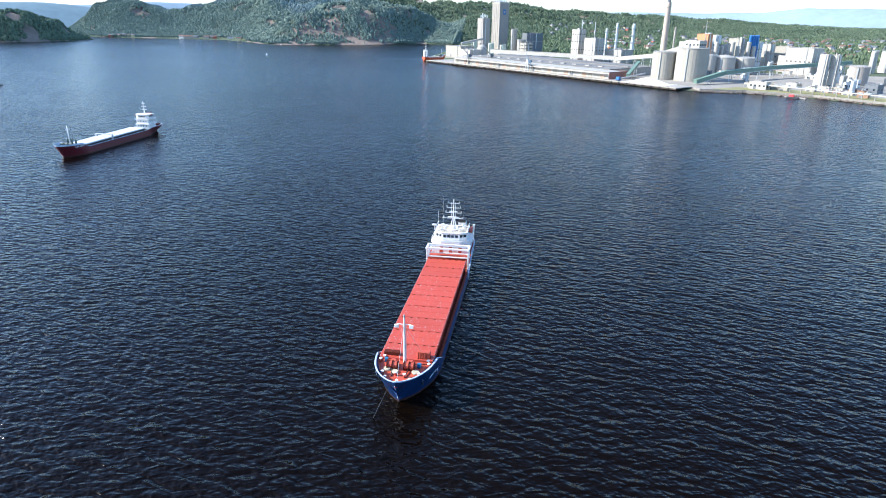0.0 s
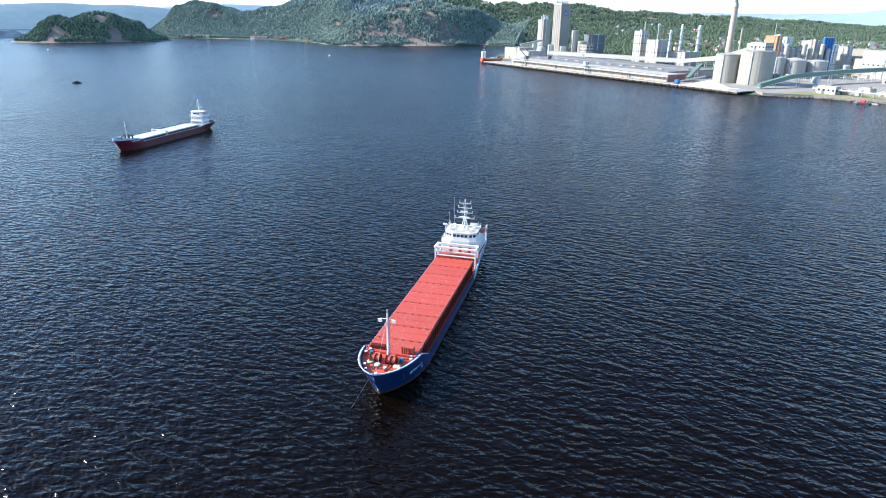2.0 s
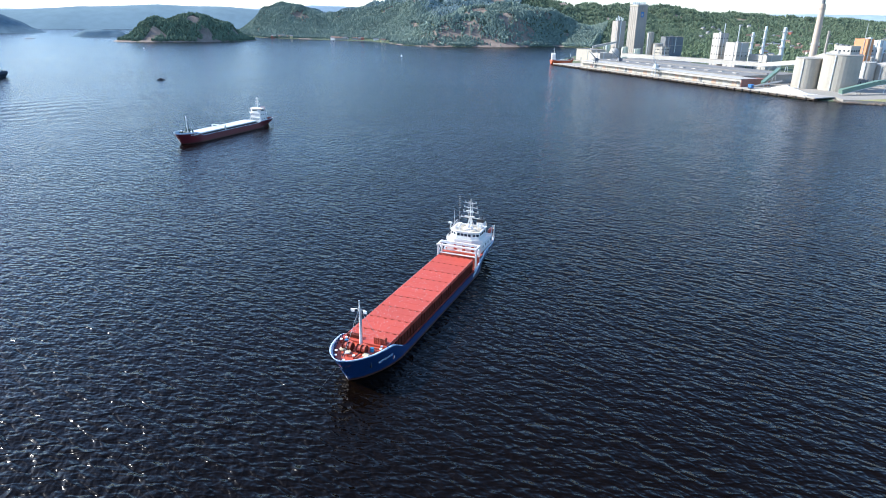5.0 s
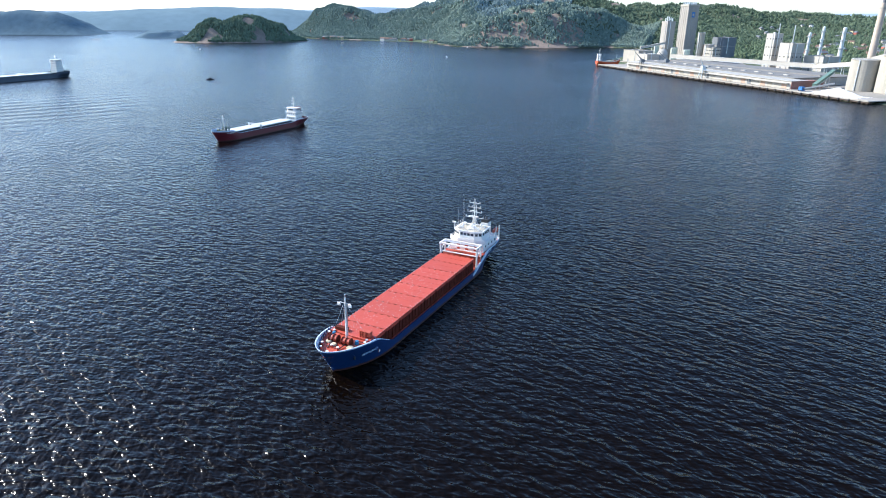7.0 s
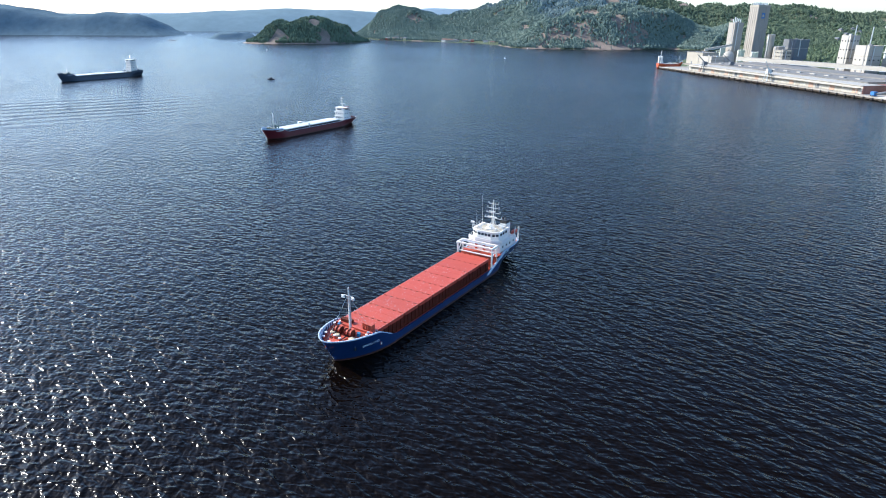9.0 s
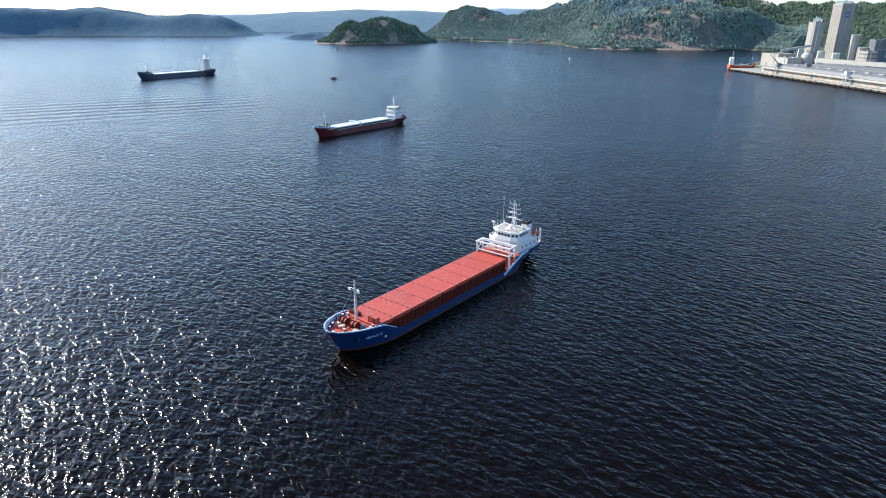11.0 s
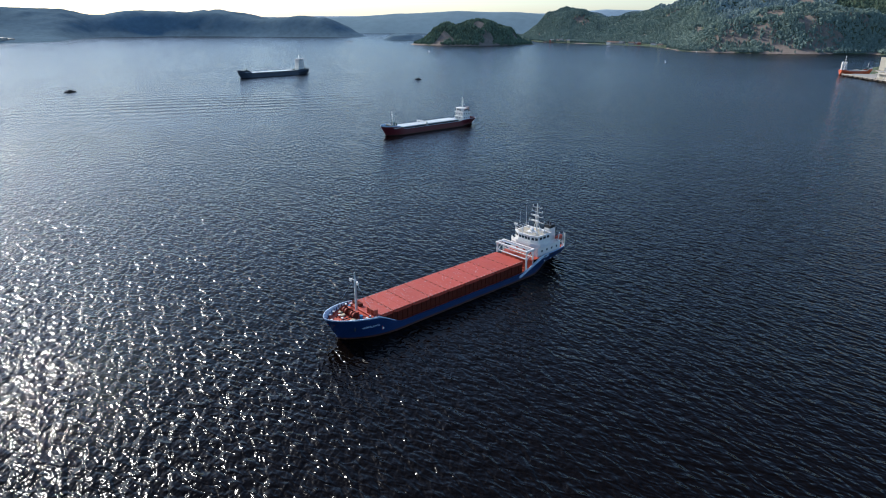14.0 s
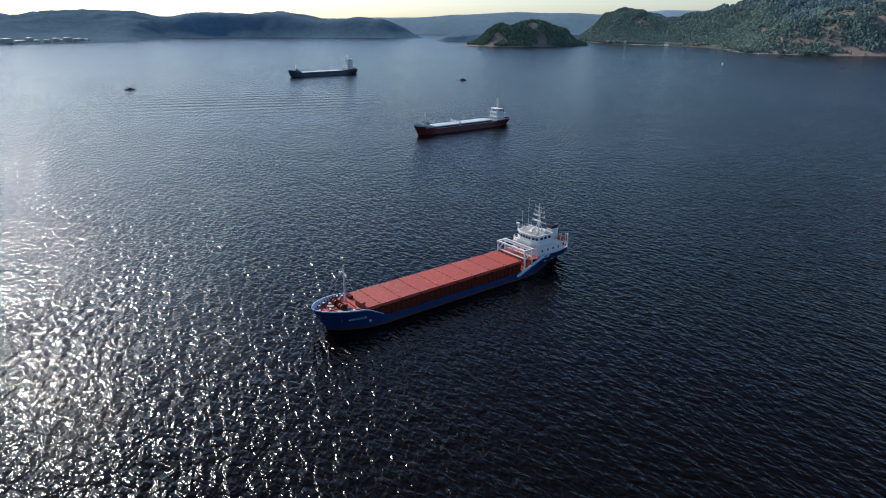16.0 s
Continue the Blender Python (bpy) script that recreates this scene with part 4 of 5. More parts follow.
def block(name, x, y, w, ztop, label, material, depth=None, roof=ROOF, rows=0, cols=0, z0=2.8, turn=0.0, parapet=0.5):
    """A plain works building, square to the quay, with a roof, a parapet and rows of windows."""
    b = empty(name, x, y, z0, math.degrees(math.atan2(UY, UX)) + turn, label, "building")
    a, d = w / 2, (depth or w) / 2
    h = ztop - z0
    wall = part("wall", box(-a, -d, 0, a, d, h, 0.1), material, b)
    part("roof", box(-a + 0.4, -d + 0.4, h, a - 0.4, d - 0.4, h + 0.15), roof, b)
    for s in (-1, 1):
        part("parapet", box(-a, s * d - 0.2, h, a, s * d + 0.2, h + parapet), material, b)
        part("parapet", box(s * a - 0.2, -d + 0.2, h, s * a + 0.2, d - 0.2, h + parapet), material, b)
    g = random.Random(int(x * 7 + y))
    for k in range(g.randint(2, 5)):
        p, q, e = g.uniform(-a * 0.75, a * 0.75), g.uniform(-d * 0.7, d * 0.7), g.uniform(0.4, min(1.6, a * 0.2))
        part("roof_unit", box(p - e, q - e, h, p + e, q + e, h + g.uniform(0.8, 2.2), 0.05), g.choice((STEEL, CONC, DARKCLAD)), b)
    part("door", box(-a * 0.3 - 1.4, -d - 0.05, 0, -a * 0.3 + 1.4, -d + 0.05, min(4.0, h * 0.6)), DARKCLAD, b)
    if h > 12:
        part("downpipe", tube((a * 0.55, -d - 0.3, 0), (a * 0.55, -d - 0.3, h), 0.35, n=6), STEEL, b)
        part("duct", box(a, -d * 0.4, h * 0.3, a + 0.9, -d * 0.4 + 1.2, h), STEEL, b)
        part("band", box(-a - 0.06, -d - 0.06, h * 0.62, a + 0.06, d + 0.06, h * 0.62 + 0.7), CONC, b)
    for r in range(rows):
        z = h * (r + 0.6) / (rows + 0.2)
        for c in range(cols):
            f = -a + 2 * a * (c + 0.5) / cols
            part("window", box(f - 0.9, -d - 0.06, z - 0.8, f + 0.9, -d + 0.05, z + 0.8), GLASS, b)
            g = -d + 2 * d * (c + 0.5) / cols
            part("window", box(a - 0.05, g - 0.9, z - 0.8, a + 0.06, g + 0.9, z + 0.8), GLASS, b)
    return b


def silo(name, x, y, w, ztop, label, material=CONCL, z0=2.8, dome=0.12, ribs=0, group=""):
    b = empty(name, x, y, z0, 0, label, "silo", group)
    r, h = w / 2, ztop - z0
    part("shell", lathe([(r, 0), (r, h * 0.985), (r * 0.985, h)], 32), material, b)
    part("roof", lathe([(r * 1.02, 0), (r * 1.02, 0.35), (r * 0.5, r * dome), (r * 0.12, r * dome * 1.3)], 24), material if dome < 0.3 else CLAD, b).matrix_basis = pose(0, 0, h)
    for k in range(ribs):
        a = 2 * math.pi * k / ribs
        part("rib", box(-0.25, -0.25, 0, 0.25, 0.25, h), material, b).matrix_basis = pose(r * math.cos(a), r * math.sin(a), 0, 0, 0, math.degrees(a))
    rail([(r * 0.96 * math.cos(2 * math.pi * k / 12), r * 0.96 * math.sin(2 * math.pi * k / 12)) for k in range(12)], h + 0.3, 1.1, b, True, STEEL, 0.08)
    part("stair", box(-0.5, r - 0.05, 0, 0.5, r + 0.7, h), STEEL, b).matrix_basis = pose(0, 0, 0, 0, 0, 150)
    return b


def conveyor(points, w, material, label, legs=True):
    """An enclosed gallery over trestles, through x, y, z points."""
    c = empty("conveyor", points[0][0], points[0][1], 0, 0, label, "conveyor")
    ox, oy = points[0][0], points[0][1]
    for (x0, y0, z0), (x1, y1, z1) in zip(points, points[1:]):
        a, b = Vector((x0 - ox, y0 - oy, z0)), Vector((x1 - ox, y1 - oy, z1))
        d = (b - a)
        m = Matrix.Translation(a) @ d.to_track_quat("X", "Z").to_matrix().to_4x4()
        part("gallery", box(0, -w / 2, 0, d.length, w / 2, w * 0.9, 0.1, m), material, c)
        part("gallery_roof", box(-0.2, -w / 2 - 0.2, w * 0.9, d.length + 0.2, w / 2 + 0.2, w * 0.9 + 0.2, 0, m), material, c)
        part("gallery_floor", box(0, -w / 2 - 0.1, -0.5, d.length, w / 2 + 0.1, 0.0, 0, m), STEEL, c)
        if legs:
            n = max(1, int(d.length / 22))
            for k in range(n):
                p = a + d * ((k + 0.5) / n)
                for s in (-1, 1):
                    part("trestle_leg", tube((p.x + s * 2.0, p.y + s * 1.2, 2.8), (p.x + s * 0.8, p.y + s * 0.5, p.z), 0.3, n=6), STEEL, c)
    return c


def quay():
    q = empty("quay", *yard(0, 0), 0, math.degrees(math.atan2(UY, UX)), "concrete quay deck on dark timber piles with tyre fenders", "quay", kind="structure")
    part("deck", box(0, 0, 1.9, 424, 26, 2.75, 0.1), CONC, q)
    part("kerb", box(0, 0.0, 2.75, 424, 0.6, 3.15, 0.05), CONCL, q)
    part("shadow_wall", box(2, 6, -2, 422, 7, 1.9), TIMBER, q)
    part("waling", box(0, -0.25, 0.9, 424, 0.05, 1.5), TIMBER, q)
    pm = None
    for k in range(86):
        p = part("pile", tube((0, 0, -2), (0, 0, 1.95), 0.4, n=8), TIMBER, q) if pm is None else new("pile", pm)
        pm = p.data
        p.parent = q
        p.matrix_basis = pose(2 + k * 4.95, 0.6, 0)
    fm = None
    for k in range(42):
        p = part("fender", tube((0, -0.6, 0.4), (0, -0.6, 2.4), 0.7, n=10), BLACK, q) if fm is None else new("fender", fm)
        fm = p.data
        p.parent = q
        p.matrix_basis = pose(6 + k * 10.0, 0, 0)
    bm_ = None
    for k in range(28):
        p = part("bollard", lathe([(0.35, 0), (0.25, 0.4), (0.45, 0.6), (0.3, 0.75)], 8), BLACK, q) if bm_ is None else new("bollard", bm_)
        bm_ = p.data
        p.parent = q
        p.matrix_basis = pose(8 + k * 15, 1.6, 2.75)
    # the works' ground
    bm = bmesh.new()
    out = [(0, 26), (424, 26), (440, 14), (470, 42), (520, 62), (575, 60), (1150, 62), (1150, 380), (-60, 340), (-60, 75), (0, 75)]
    vs = [bm.verts.new((*yard(u, v), 2.72)) for u, v in out]
    bm.faces.new(vs)
    r = bmesh.ops.extrude_face_region(bm, geom=list(bm.faces))
    bmesh.ops.translate(bm, vec=(0, 0, -5), verts=[g for g in r["geom"] if isinstance(g, bmesh.types.BMVert)])
    bmesh.ops.recalc_face_normals(bm, faces=bm.faces)
    tagged(part("ground_works", bm, GRAVEL), "gravel works yard with weeds and tracks", "ground", kind="structure")


quay()


def long_warehouse():
    b = yard_thing("warehouse", 0, 0, 2.75, "long white quayside warehouse with grey felt roofs and a brick gable")
    # front range, along the quay
    w = part("wall", box(58, 9, 0, 334, 30, 7.2, 0.1), CLAD, b)
    part("roof", box(57.5, 8.2, 7.2, 334.5, 31, 7.6), CLAD, b)
    part("brick_gable", box(334.0, 9.2, 0, 334.5, 48, 7.4), BRICK, b, "red brick gable")
    part("brick_wall", box(316, 30, 0, 334, 49, 6.6), BRICK, b)
    # wide low hall behind
    part("wall", box(50, 31.2, 0, 316, 116, 8.0, 0.1), CLAD, b)
    part("roof", box(49.5, 30.8, 8.0, 316.5, 116.5, 8.5), ROOF, b)
    part("roof_ridge", box(60, 70, 8.5, 310, 73, 9.6), ROOF, b)
    for k in range(12):
        part("rooflight", box(66 + k * 20, 46, 8.5, 72 + k * 20, 50, 9.3, 0.05), CLAD, b)
    for k in range(30):
        dark = k % 7 == 3
        x = 62 + k * 9.0
        part("door" if dark else "panel", box(x, 8.86, 0.2, x + (5.0 if dark else 6.2), 9.02, 5.0 if dark else 4.4), DARKCLAD if dark else (CONCL, CLAD, OCHREP)[k % 3], b)
    part("canopy", box(60, 5.0, 5.2, 332, 9.0, 5.5), CLAD, b)
    for k in range(18):
        part("canopy_post", box(62 + k * 15.8, 5.1, 0, 62.35 + k * 15.8, 5.45, 5.2), CLAD, b)


long_warehouse()


def prill_tower():
    x, y = -56, 1022
    b = empty("process_tower", x, y, 2.7, math.degrees(math.atan2(UY, UX)), "tall square concrete process tower with corner ribs", "tower")
    h = 83.0
    part("shaft", box(-9.6, -9.6, 0, 9.6, 9.6, h, 0.3), CONC, b)
    for k in range(5):
        for s in (-1, 1):
            part("rib", box(-9.6 + k * 4.4, s * 9.6 - 0.4, 0, -8.0 + k * 4.4, s * 9.6 + 0.4, h), CONC, b)
            part("rib", box(s * 9.6 - 0.4, -9.6 + k * 4.4, 0, s * 9.6 + 0.4, -8.0 + k * 4.4, h), CONC, b)
    part("cap", box(-10.3, -10.3, h - 3, 10.3, 10.3, h, 0.2), CONCL, b)
    for k in range(4):
        part("fan_stack", tube((-6.5 + 4.4 * k, -7, h), (-6.5 + 4.4 * k, -7, h + 3.5), 1.3, n=10), STEEL, b)
        part("fan_stack", tube((-6.5 + 4.4 * k, 5, h), (-6.5 + 4.4 * k, 5, h + 3.5), 1.3, n=10), STEEL, b)
    part("sign_panel", box(9.95, -2.6, h - 19, 10.1, 2.6, h - 11), BLUET, b, "blue sign panel")
    part("sign_shape", box(10.1, -1.4, h - 17, 10.2, 1.4, h - 13.5), CLAD, b)


prill_tower()
block("process_building", -80, 985, 14.5, 60.5, "concrete process block with pipe stacks on its roof", CONC, rows=0)
for k in range(5):
    p = empty("roof_stack", -85 + k * 2.6, 987 - k * 0.8, 60.5, 0, "pale steel stack on a roof", "stack", "roof stacks")
    part("pipe", tube((0, 0, 0), (0, 0, 5 + (k * 7 % 4)), 0.8, n=10), PALE, p)
silo("elevator_tower", -30, 985, 10.5, 44, "slim pale concrete elevator tower", CONCL, dome=0.1)
silo("storage_silo", -17, 983, 15, 28, "concrete storage silo beside the elevator tower", CONC, dome=0.1)
block("boiler_house", -1, 1050, 26, 37, "dark clad boiler house", DARKCLAD, depth=24)
block("office_block", -9, 965, 16, 24, "pale office block with rows of windows", CONCL, depth=14, rows=4, cols=5)
block("factory_block", 70, 900, 14.5, 47, "tall white factory block with windows", CLAD, depth=14, rows=4, cols=3)
block("factory_block", 92, 880, 21, 36, "white factory block with vertical ducts", CLAD, depth=20, rows=1, cols=3)
block("factory_hall", 128, 880, 30, 21, "white rendered factory hall", CLAD, depth=26)
for x, y, w, z in ((112, 925, 4.4, 49), (127, 925, 4.4, 57), (151, 925, 5.6, 56)):
    s = empty("process_column", x, y, 2.7, 0, "tall pale steel process column with platforms", "column", "process columns")
    part("vessel", lathe([(w * 0.5, 0), (w * 0.5, z * 0.5), (w * 0.42, z * 0.52), (w * 0.42, z - 4.2), (w * 0.34, z - 3.3), (w * 0.12, z - 2.7)], 16), PALE, s)
    for k in range(4):
        part("platform", lathe([(w * 0.9, 0), (w * 0.9, 0.4)], 12), STEEL, s).matrix_basis = pose(0, 0, z * (0.3 + 0.18 * k))
for x, y, z in ((74, 905, 60), (92, 890, 58)):
    s = empty("vent_stack", x, y, 2.7, 0, "thin steel vent stack", "stack", "vent stacks")
    part("pipe", tube((0, 0, 0), (0, 0, z - 2.7), 0.7, n=8), STEEL, s)


def chimney():
    c = empty("chimney", 166, 745, 2.7, 0, "tall tapering buff concrete chimney", "chimney")
    part("shaft", lathe([(4.4, 0), (3.6, 40), (3.0, 80), (2.7, 80)], 24), mat("chimney_buff", (0.40, 0.33, 0.26), 0.85, 0, 0.12, 0.08), c)
    part("collar", lathe([(3.4, 0), (3.4, 1.2)], 24), CONC, c).matrix_basis = pose(0, 0, 74)
    part("flue", tube((0, 0, 79), (0, 0, 84), 1.8, n=14), DARKCLAD, c)
    d = empty("flue_stack", 177, 742, 2.7, 0, "thin pale flue stack beside the chimney", "stack")
    part("pipe", tube((0, 0, 0), (0, 0, 52), 1.2, n=12), CONC, d)


chimney()
silo("storage_silo", 150, 636, 24.5, 30.5, "large weathered concrete storage silo", CONCL, dome=0.1, ribs=3, group="large silos")
silo("storage_silo", 176, 624, 32.5, 35.2, "very large pale concrete storage silo", CONCL, dome=0.06, ribs=3, group="large silos")
silo("storage_silo", 216, 716, 15, 24, "pale steel storage silo", CLAD, group="small silos")
silo("storage_silo", 234, 722, 25, 21.5, "pale steel storage silo with a domed roof", CLAD, dome=0.2, group="small silos")
silo("storage_silo", 259, 728, 22, 21, "white steel storage silo", CLAD, group="small silos")
block("silo_headhouse", 178, 626, 17, 43, "white headhouse on the large silos", CLAD, depth=13, z0=35.2, rows=1, cols=4)
block("process_house", 212, 740, 15, 47, "orange-clad process house with a mast", OCHRE, depth=10, rows=0)
s = empty("aerial_mast", 212, 740, 47, 0, "thin lattice aerial mast on a roof", "mast")
part("pole", tube((0, 0, 0), (0, 0, 16), 0.35, 0.15, 6), STEEL, s)
for i, (x, y, w, z, h) in enumerate(((205, 800, 16, 36, 0), (222, 800, 12, 41, 0), (238, 805, 14, 44, 0), (258, 810, 12, 33, 0), (275, 830, 18, 40, 0), (297, 830, 16, 36, 0), (316, 850, 24, 33, 0), (345, 860, 22, 30, 0))):
    block("process_building", x, y, w, z, "white and grey process building with ducts", (CLAD, CONCL, PALE)[i % 3], depth=12, rows=i % 3, cols=3)
for k in range(4):
    s = empty("absorption_tank", 279 + 3.2 * k, 790 + 1.0 * k, 2.7, 0, "tall bright blue process tank", "tank", "blue tanks")
    part("shell", lathe([(1.7, 0), (1.7, 42), (1.4, 42.6), (0.3, 43)], 14), BLUET, s)
for k in range(9):
    s = empty("vertical_tank", 228 + 7 * k, 770 + 2.2 * k, 2.7, 0, "slim white vertical process tank", "tank", "vertical tanks")
    part("shell", lathe([(2.6, 0), (2.6, 24 + 5 * ((k * 5) % 3)), (2.2, 24.7 + 5 * ((k * 5) % 3)), (0.5, 25.1 + 5 * ((k * 5) % 3))], 14), CLAD, s)
block("factory_hall", 330, 745, 32, 33, "large white factory hall with a long roof", CLAD, depth=26, rows=1, cols=6)
block("factory_hall", 341, 780, 40, 22, "large white storage hall", CLAD, depth=40)
block("tower_building", 284, 568, 7.6, 34.5, "white slim tower building on the shore", CLAD, depth=7)
block("tower_building", 294, 568, 6.2, 34, "white slim tower building on the shore", CLAD, depth=6)
silo("storage_silo", 339, 620, 18.5, 20.5, "grey concrete silo near the shore", CONC, dome=0.16)
silo("storage_tank", 425, 783, 8, 29, "white painted steel storage tank", CLAD)
silo("storage_tank", 449, 800, 16, 28, "white painted steel storage tank", CLAD)
block("low_shed", 225, 552, 17, 9.6, "low white shed with yellow doors near the shore", CLAD, depth=8, rows=1, cols=4)
conveyor(((118, 800, 11), (150, 690, 22), (176, 626, 37)), 4.5, CLAD, "white enclosed conveyor gallery rising to the silos")
conveyor(((-60, 905, 12), (118, 800, 11.5)), 5.0, CLAD, "long white conveyor gallery over the warehouse roof", False)
conveyor(((172, 577, 4), (205, 605, 11), (265, 668, 12.5), (390, 760, 15)), 4.0, CONVG, "pale green conveyor gallery on trestles")
conveyor(((110, 610, 6), (128, 668, 16)), 3.0, CONVG, "short green conveyor by the brick gable")
block("raw_shed", -113, 940, 40, 19, "grey-roofed raw material shed with a sawtooth roof", CONCL, depth=26, turn=0)
block("raw_shed", -92, 900, 26, 16, "white storage shed by the quay", CLAD, depth=20)
s = empty("dome_tank", -78, 945, 2.7, 0, "white painted steel dome-topped tank", "tank")
part("shell", lathe([(8, 0), (8, 12), (6.5, 16), (3.5, 18.5), (0.5, 19.3)], 20), CLAD, s)
for x, y, w, z in ((-92, 975, 8, 25), (-80, 990, 12, 21), (-66, 975, 10, 22), (-46, 965, 10, 20)):
    silo("storage_silo", x, y, w, z, "green-grey steel storage silo", mat("silo_green", (0.42, 0.46, 0.36), 0.7, 0, 0.1, 0.1), group="green silos")
conveyor(((-110, 935, 22), (-78, 960, 29)), 2.5, CLAD, "steep white loading conveyor")


def loader(u, v, label, material, reach):
    c = yard_thing("quay_crane", u, v, 2.75, label, "crane", "quay cranes")
    for dx in (-3, 3):
        for dy in (-3, 3):
            part("leg", tube((dx, dy, 0), (dx * 0.5, dy * 0.5, 9), 0.4, n=6), material, c)
    part("platform", box(-2.6, -2.6, 9, 2.6, 2.6, 9.8), material, c)
    part("cab", box(-1.8, -2.2, 9.8, 1.8, 2.4, 13, 0.15), material, c)
    part("jib", tube((0, 0, 12), (reach, -8, 22), 0.7, 0.3, 6), material, c)
    part("counterweight", box(-1.5, 2.4, 10, 1.5, 4.4, 12), DARKCLAD, c)


loader(92, 8, "dark slewing quay crane with raised jib", DARKCLAD, -6)
loader(212, 6, "pale red and white quay crane on rails", PALE, 3)
loader(100, 40, "pale grab crane behind the warehouse front", DARKCLAD, -8)


def product_pile():
    x, y = yard(382, 14)
    bm = bmesh.new()
    n = 40
    for i in range(n):
        for j in range(n):
            a, b = (i / (n - 1) - 0.5) * 50, (j / (n - 1) - 0.5) * 24
            h = 6.5 * max(0, 1 - math.hypot(a / 25, b / 12)) + 0.5 * noise.noise((a * 0.4, b * 0.4, 0))
            bm.verts.new((a, b, max(-0.3, h)))
    bm.verts.ensure_lookup_table()
    for i in range(n - 1):
        for j in range(n - 1):
            k = i * n + j
            bm.faces.new((bm.verts[k], bm.verts[k + n], bm.verts[k + n + 1], bm.verts[k + 1]))
    p = part("mound", bm, SALT)
    p.matrix_basis = pose(x, y, 2.75, 0, 0, math.degrees(math.atan2(UY, UX)))
    tagged(p, "heap of white bulk material on the quay", "heap")
    l = yard_thing("belt_loader", 352, 10, 2.75, "blue mobile belt loader by the white heap", "loader")
    part("belt", tube((-2, -3, 2), (22, 8, 9), 0.9, n=6), DARKCLAD, l)
    part("hopper", box(-5, -5, 0.4, -1, -1, 4, 0.1), BLUET, l)
    for k in (-4, -2):
        part("wheel", tube((k, -5.2, 0.7), (k, -4.6, 0.7), 0.7, n=10), BLACK, l)


product_pile()


def works_clutter():
    """Pipe racks, small tanks, sheds and parked trailers between the large buildings."""
    r = random.Random(21)
    for k in range(70):
        u, v = r.uniform(300, 600), r.uniform(95, 420)
        x, y = yard(u, v)
        kind = r.random()
        if kind < 0.4:
            w = r.uniform(5, 14)
            block("works_shed", x, y, w, 2.8 + r.uniform(3, 9), "small flat-roofed works shed in the yard", r.choice((CLAD, CONCL, PALE, OCHREP, DARKCLAD)), depth=w * r.uniform(0.5, 1.2), rows=1, cols=2)
        elif kind < 0.75:
            silo("yard_tank", x, y, r.uniform(4, 10), 2.8 + r.uniform(5, 13), "small upright steel tank in the yard", r.choice((CLAD, PALE, CONCL, RUST)), dome=0.15, group="yard tanks")
        else:
            a = empty("pipe_rack", x, y, 2.7, math.degrees(math.atan2(UY, UX)) + r.choice((0, 90)), "steel pipe rack with several pipes", "pipe rack", "pipe racks")
            n = r.randint(3, 6)
            for j in range(n):
                for sd in (-1.5, 1.5):
                    part("post", box(j * 7 - 0.2, sd - 0.2, 0, j * 7 + 0.2, sd + 0.2, 6), STEEL, a)
                part("crossbar", box(j * 7 - 0.2, -1.7, 5.6, j * 7 + 0.2, 1.7, 6), STEEL, a)
            for j in range(4):
                part("pipe", tube((0, -1.2 + j * 0.8, 6.3), (7 * (n - 1), -1.2 + j * 0.8, 6.3), 0.3, n=8), r.choice((PALE, STEEL, RUST)), a)
    for k in range(26):
        u, v = r.uniform(445, 600), r.uniform(66, 110)
        x, y = yard(u, v)
        block("works_shed", x, y, r.uniform(4, 11), 2.8 + r.uniform(2, 4.5), "low store shed near the shore", r.choice((CLAD, CONCL, RUST, OCHREP)), depth=r.uniform(3, 6))
    a = yard_thing("shore_gangway", 470, 62, 2.7, "long white pipe bridge on posts along the shore", "pipe bridge")
    part("deck", box(0, -0.8, 4.2, 140, 0.8, 4.8), PALE, a)
    part("handrail", box(0, -0.8, 5.7, 140, -0.7, 5.85), PALE, a)
    for j in range(15):
        part("post", box(j * 10 - 0.25, -0.6, 0, j * 10 + 0.25, 0.6, 4.2), CONCL, a)
    # rock armour along the shore east of the quay
    bm = bmesh.new()
    for k in range(520):
        f = r.random()
        u = 424 + f * 230
        v = piece(((424, 24), (440, 12), (470, 40), (520, 60), (575, 58), (660, 60)), u) + r.uniform(-2.0, 1.0)
        x, y = yard(u, v)
        s = r.uniform(0.4, 1.1)
        q = bmesh.ops.create_icosphere(bm, subdivisions=1, radius=s)
        bmesh.ops.transform(bm, matrix=Matrix.Translation((x, y, r.uniform(-0.1, 1.2))) @ Matrix.Diagonal((1, r.uniform(0.6, 1), r.uniform(0.5, 0.8), 1)), verts=q["verts"])
    tagged(part("rock_armour", bm, ROCK), "brown-grey boulders along the shore of the works", "rocks", kind="stuff")


works_clutter()


def verge():
    bm = bmesh.new()
    out = [(446, 20), (470, 43), (520, 63), (575, 61), (1000, 63), (1000, 92), (560, 88), (500, 86), (450, 60)]
    vs = [bm.verts.new((*yard(u, v), 2.735)) for u, v in out]
    f = bm.faces.new(vs)
    r = bmesh.ops.extrude_face_region(bm, geom=[f])
    bmesh.ops.translate(bm, vec=(0, 0, 0.09), verts=[g for g in r["geom"] if isinstance(g, bmesh.types.BMVert)])
    bmesh.ops.recalc_face_normals(bm, faces=bm.faces)
    tagged(part("ground_verge", bm, VERGE), "dry yellow-green grass along the works shore", "grass", kind="structure")


verge()


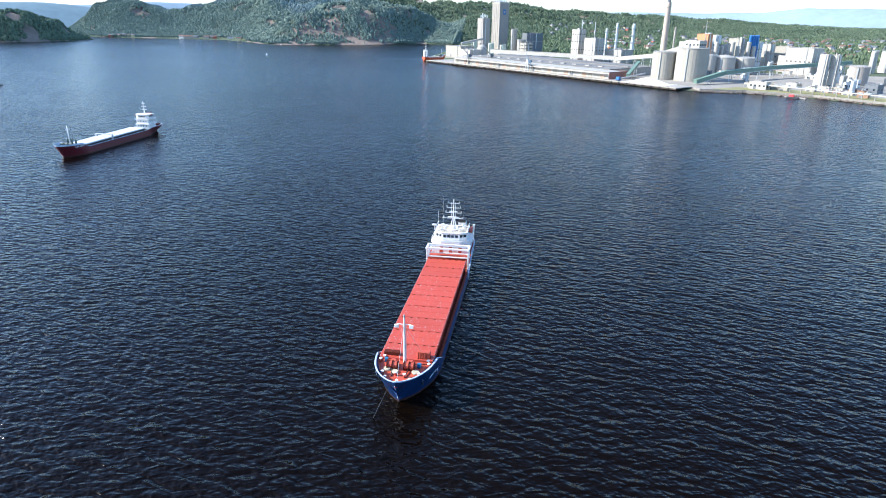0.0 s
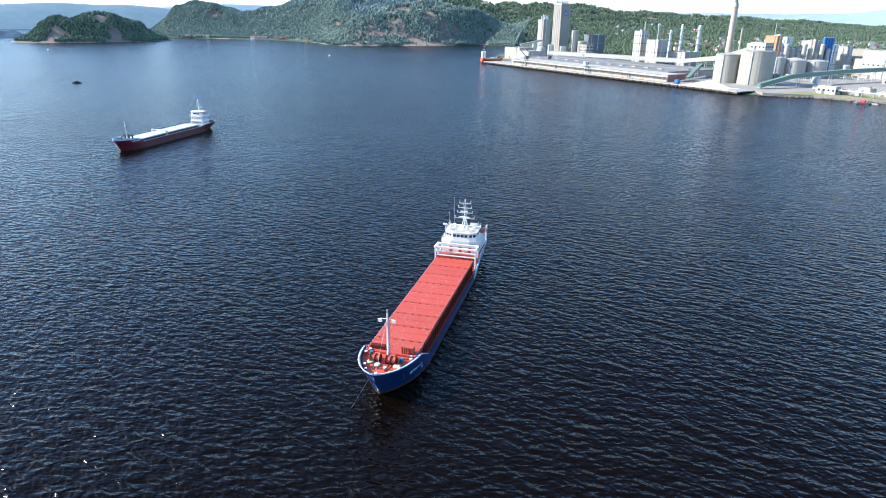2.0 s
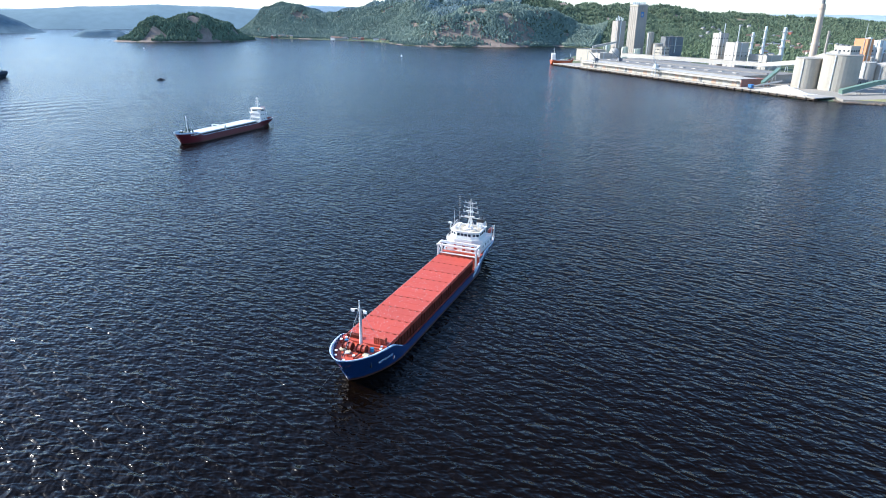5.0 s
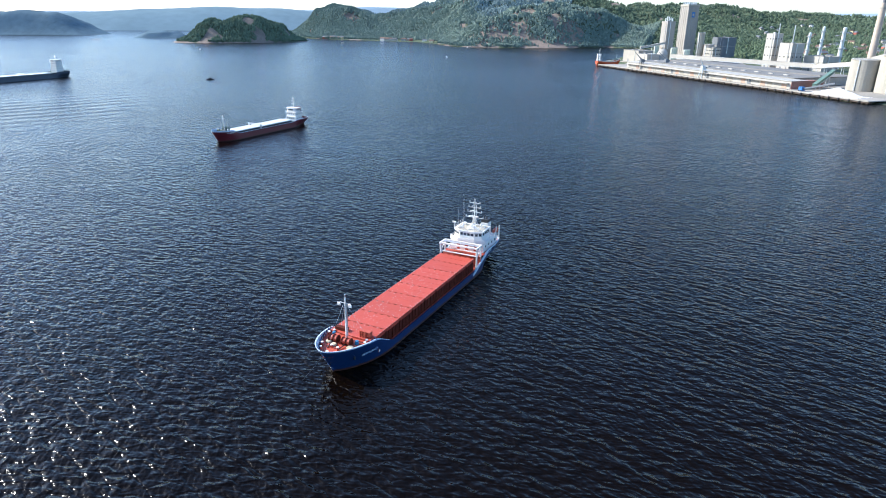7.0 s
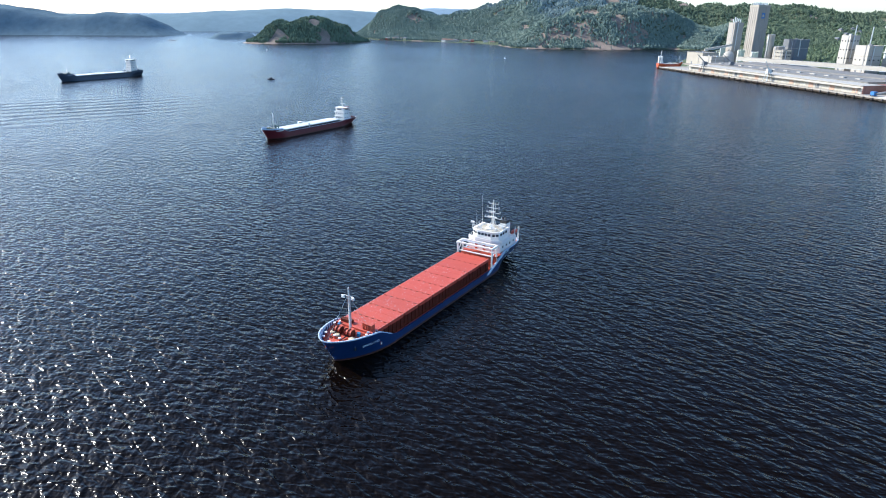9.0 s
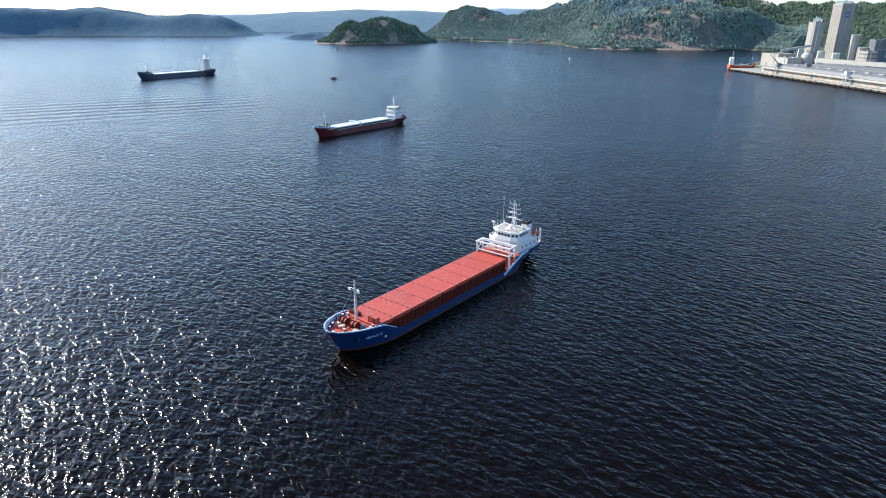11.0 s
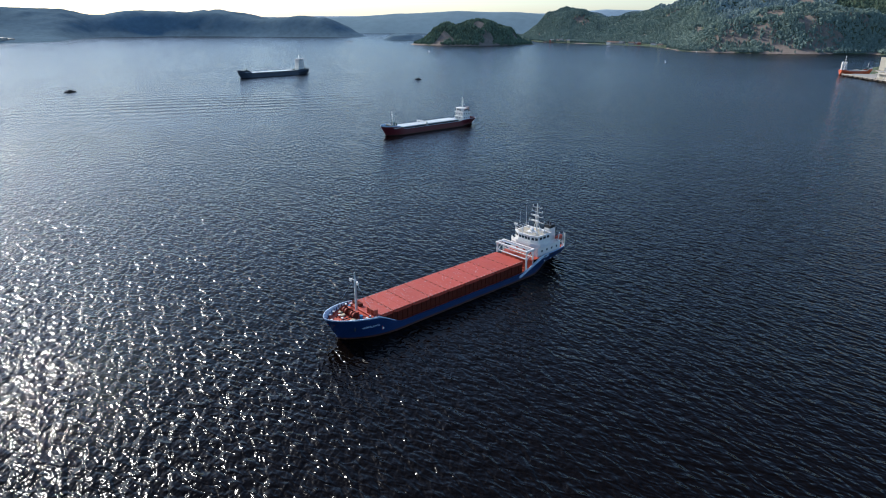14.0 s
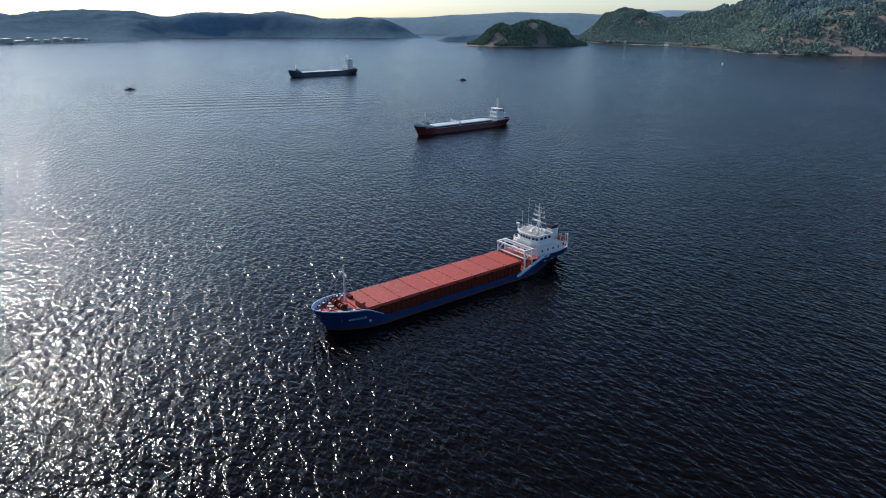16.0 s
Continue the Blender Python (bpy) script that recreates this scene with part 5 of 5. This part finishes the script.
def moored_tender():
    x, y = 243, 509
    s = empty("work_barge", x, y, 0, -40, "small red and white work boat at a floating pontoon", "boat")
    part("pontoon", box(-9, -1.5, -0.4, 9, 1.5, 0.9, 0.1), CONC, s)
    part("hull", box(-6, -5.0, -0.4, 4, -1.8, 1.2, 0.3), BLACK, s)
    part("cabin", box(-4, -4.6, 1.2, 0, -2.4, 3.2, 0.2), mat("tender_red", (0.55, 0.05, 0.05), 0.5), s)


moored_tender()


# ---- small craft and far houses ----
def small_boat(x, y, rz, L, paint, label, cabin=True):
    s = empty("motor_boat", x, y, 0, rz, label, "boat")
    bm = bmesh.new()
    rings = []
    for k in range(9):
        f = k / 8
        w = L * 0.17 * math.sin(min(1, f * 1.5 + 0.08) * math.pi / 2) * (1 if f < 0.9 else 0.9)
        rings.append([bm.verts.new((sx * w * q, L * f, z + 0.3 * (1 - f))) for sx, q, z in ((-1, 1, 0.9), (-1, 0.8, -0.2), (1, 0.8, -0.2), (1, 1, 0.9))])
    for a, b in zip(rings, rings[1:]):
        for i in range(4):
            bm.faces.new((a[i], b[i], b[(i + 1) % 4], a[(i + 1) % 4]))
    bm.faces.new(rings[-1])
    bm.faces.new(list(reversed(rings[0])))
    bmesh.ops.recalc_face_normals(bm, faces=bm.faces)
    part("hull", bm, paint, s)
    if cabin:
        c = part("cabin", box(-L * 0.11, L * 0.35, 0.7, L * 0.11, L * 0.72, 2.3, 0.12), paint, s)
        part("windscreen", box(-L * 0.1, L * 0.34, 1.5, L * 0.1, L * 0.355, 2.1), GLASS, c)
    return s


small_boat(-473, 418, -40, 8.0, BLACK, "small dark open motor boat on the fjord")
small_boat(-598, 78, 8, 10.5, BLACK, "small dark cabin boat under way on the fjord")
small_boat(-950, 856, 40, 8, WHITE, "small white motor boat on the fjord")


def buoy(x, y, label):
    b = empty("marker_buoy", x, y, 0, 0, label, "buoy", "marker buoys")
    part("float", lathe([(0.6, -0.5), (1.2, 0.0), (1.2, 0.7), (0.5, 1.0)], 12), WHITE, b)
    part("staff", tube((0, 0, 0.9), (0, 0, 3.0), 0.3, 0.2, 8), WHITE, b)


for bx, by in ((-429, 915), (-543, 1248)):
    buoy(bx, by, "small white marker buoy floating on the fjord")


def supply_ship():
    x, y = yard(-14, 41)
    far_ship("supply_ship", x, y, 134.6, 36.0, 10.5, 9.0, 5.5, 6.5, ORANGE, SHEER, CONCL, "orange hulled ship moored at the quay's end", 3, 24, 6.0)


supply_ship()


def house(x, y, z, w, d, h, rz, paint, roof):
    b = empty("house", x, y, z, rz, "small pale wooden house with a pitched roof", "house", "houses of the town")
    part("wall", box(-w / 2, -d / 2, -2, w / 2, d / 2, h), paint, b)
    bm = bmesh.new()
    v = [bm.verts.new(c) for c in ((-w / 2 - 0.4, -d / 2 - 0.5, h), (w / 2 + 0.4, -d / 2 - 0.5, h), (w / 2 + 0.4, d / 2 + 0.5, h), (-w / 2 - 0.4, d / 2 + 0.5, h), (-w / 2 - 0.4, 0, h + d * 0.42), (w / 2 + 0.4, 0, h + d * 0.42))]
    for f in ((0, 1, 5, 4), (2, 3, 4, 5), (0, 4, 3), (1, 2, 5), (3, 2, 1, 0)):
        bm.faces.new([v[i] for i in f])
    part("roof", bm, roof, b)


rnd = random.Random(11)
PAINTS = (CLAD, CLAD, WHITE, CONCL, mat("house_yellow", (0.62, 0.52, 0.30), 0.7, 0, 0.1, 0.2), mat("house_red", (0.34, 0.09, 0.06), 0.7, 0, 0.1, 0.2))
for k in range(270):
    x, y = rnd.uniform(20, 1150), rnd.uniform(1080, 1950)
    z = land_height(x, y)
    if y > shore_line(x) + 60 and z < 45:
        house(x, y, z + 0.3, rnd.uniform(8, 13), rnd.uniform(7, 9), rnd.uniform(3.5, 6), rnd.uniform(0, 180), rnd.choice(PAINTS), TILE if rnd.random() < 0.35 else DARKCLAD)
for k in range(20):
    x = rnd.uniform(-900, -700) if k % 3 else rnd.uniform(-1110, -1010)
    y = shore_line(x) + rnd.uniform(10, 34)
    house(x, y, land_height(x, y) + 0.2, rnd.uniform(8, 15), rnd.uniform(6, 8), rnd.uniform(3, 5), rnd.uniform(-20, 30), rnd.choice(PAINTS), TILE if rnd.random() < 0.35 else DARKCLAD)
for k in range(16):
    y = 40 + k * 17 + rnd.uniform(-6, 6)
    x = -2150 - rnd.uniform(0, 60)
    silo("storage_tank", x, y, rnd.uniform(14, 24), 8 + rnd.uniform(0, 8), "far white storage tank on the shore", CLAD, dome=0.2, group="far tanks")
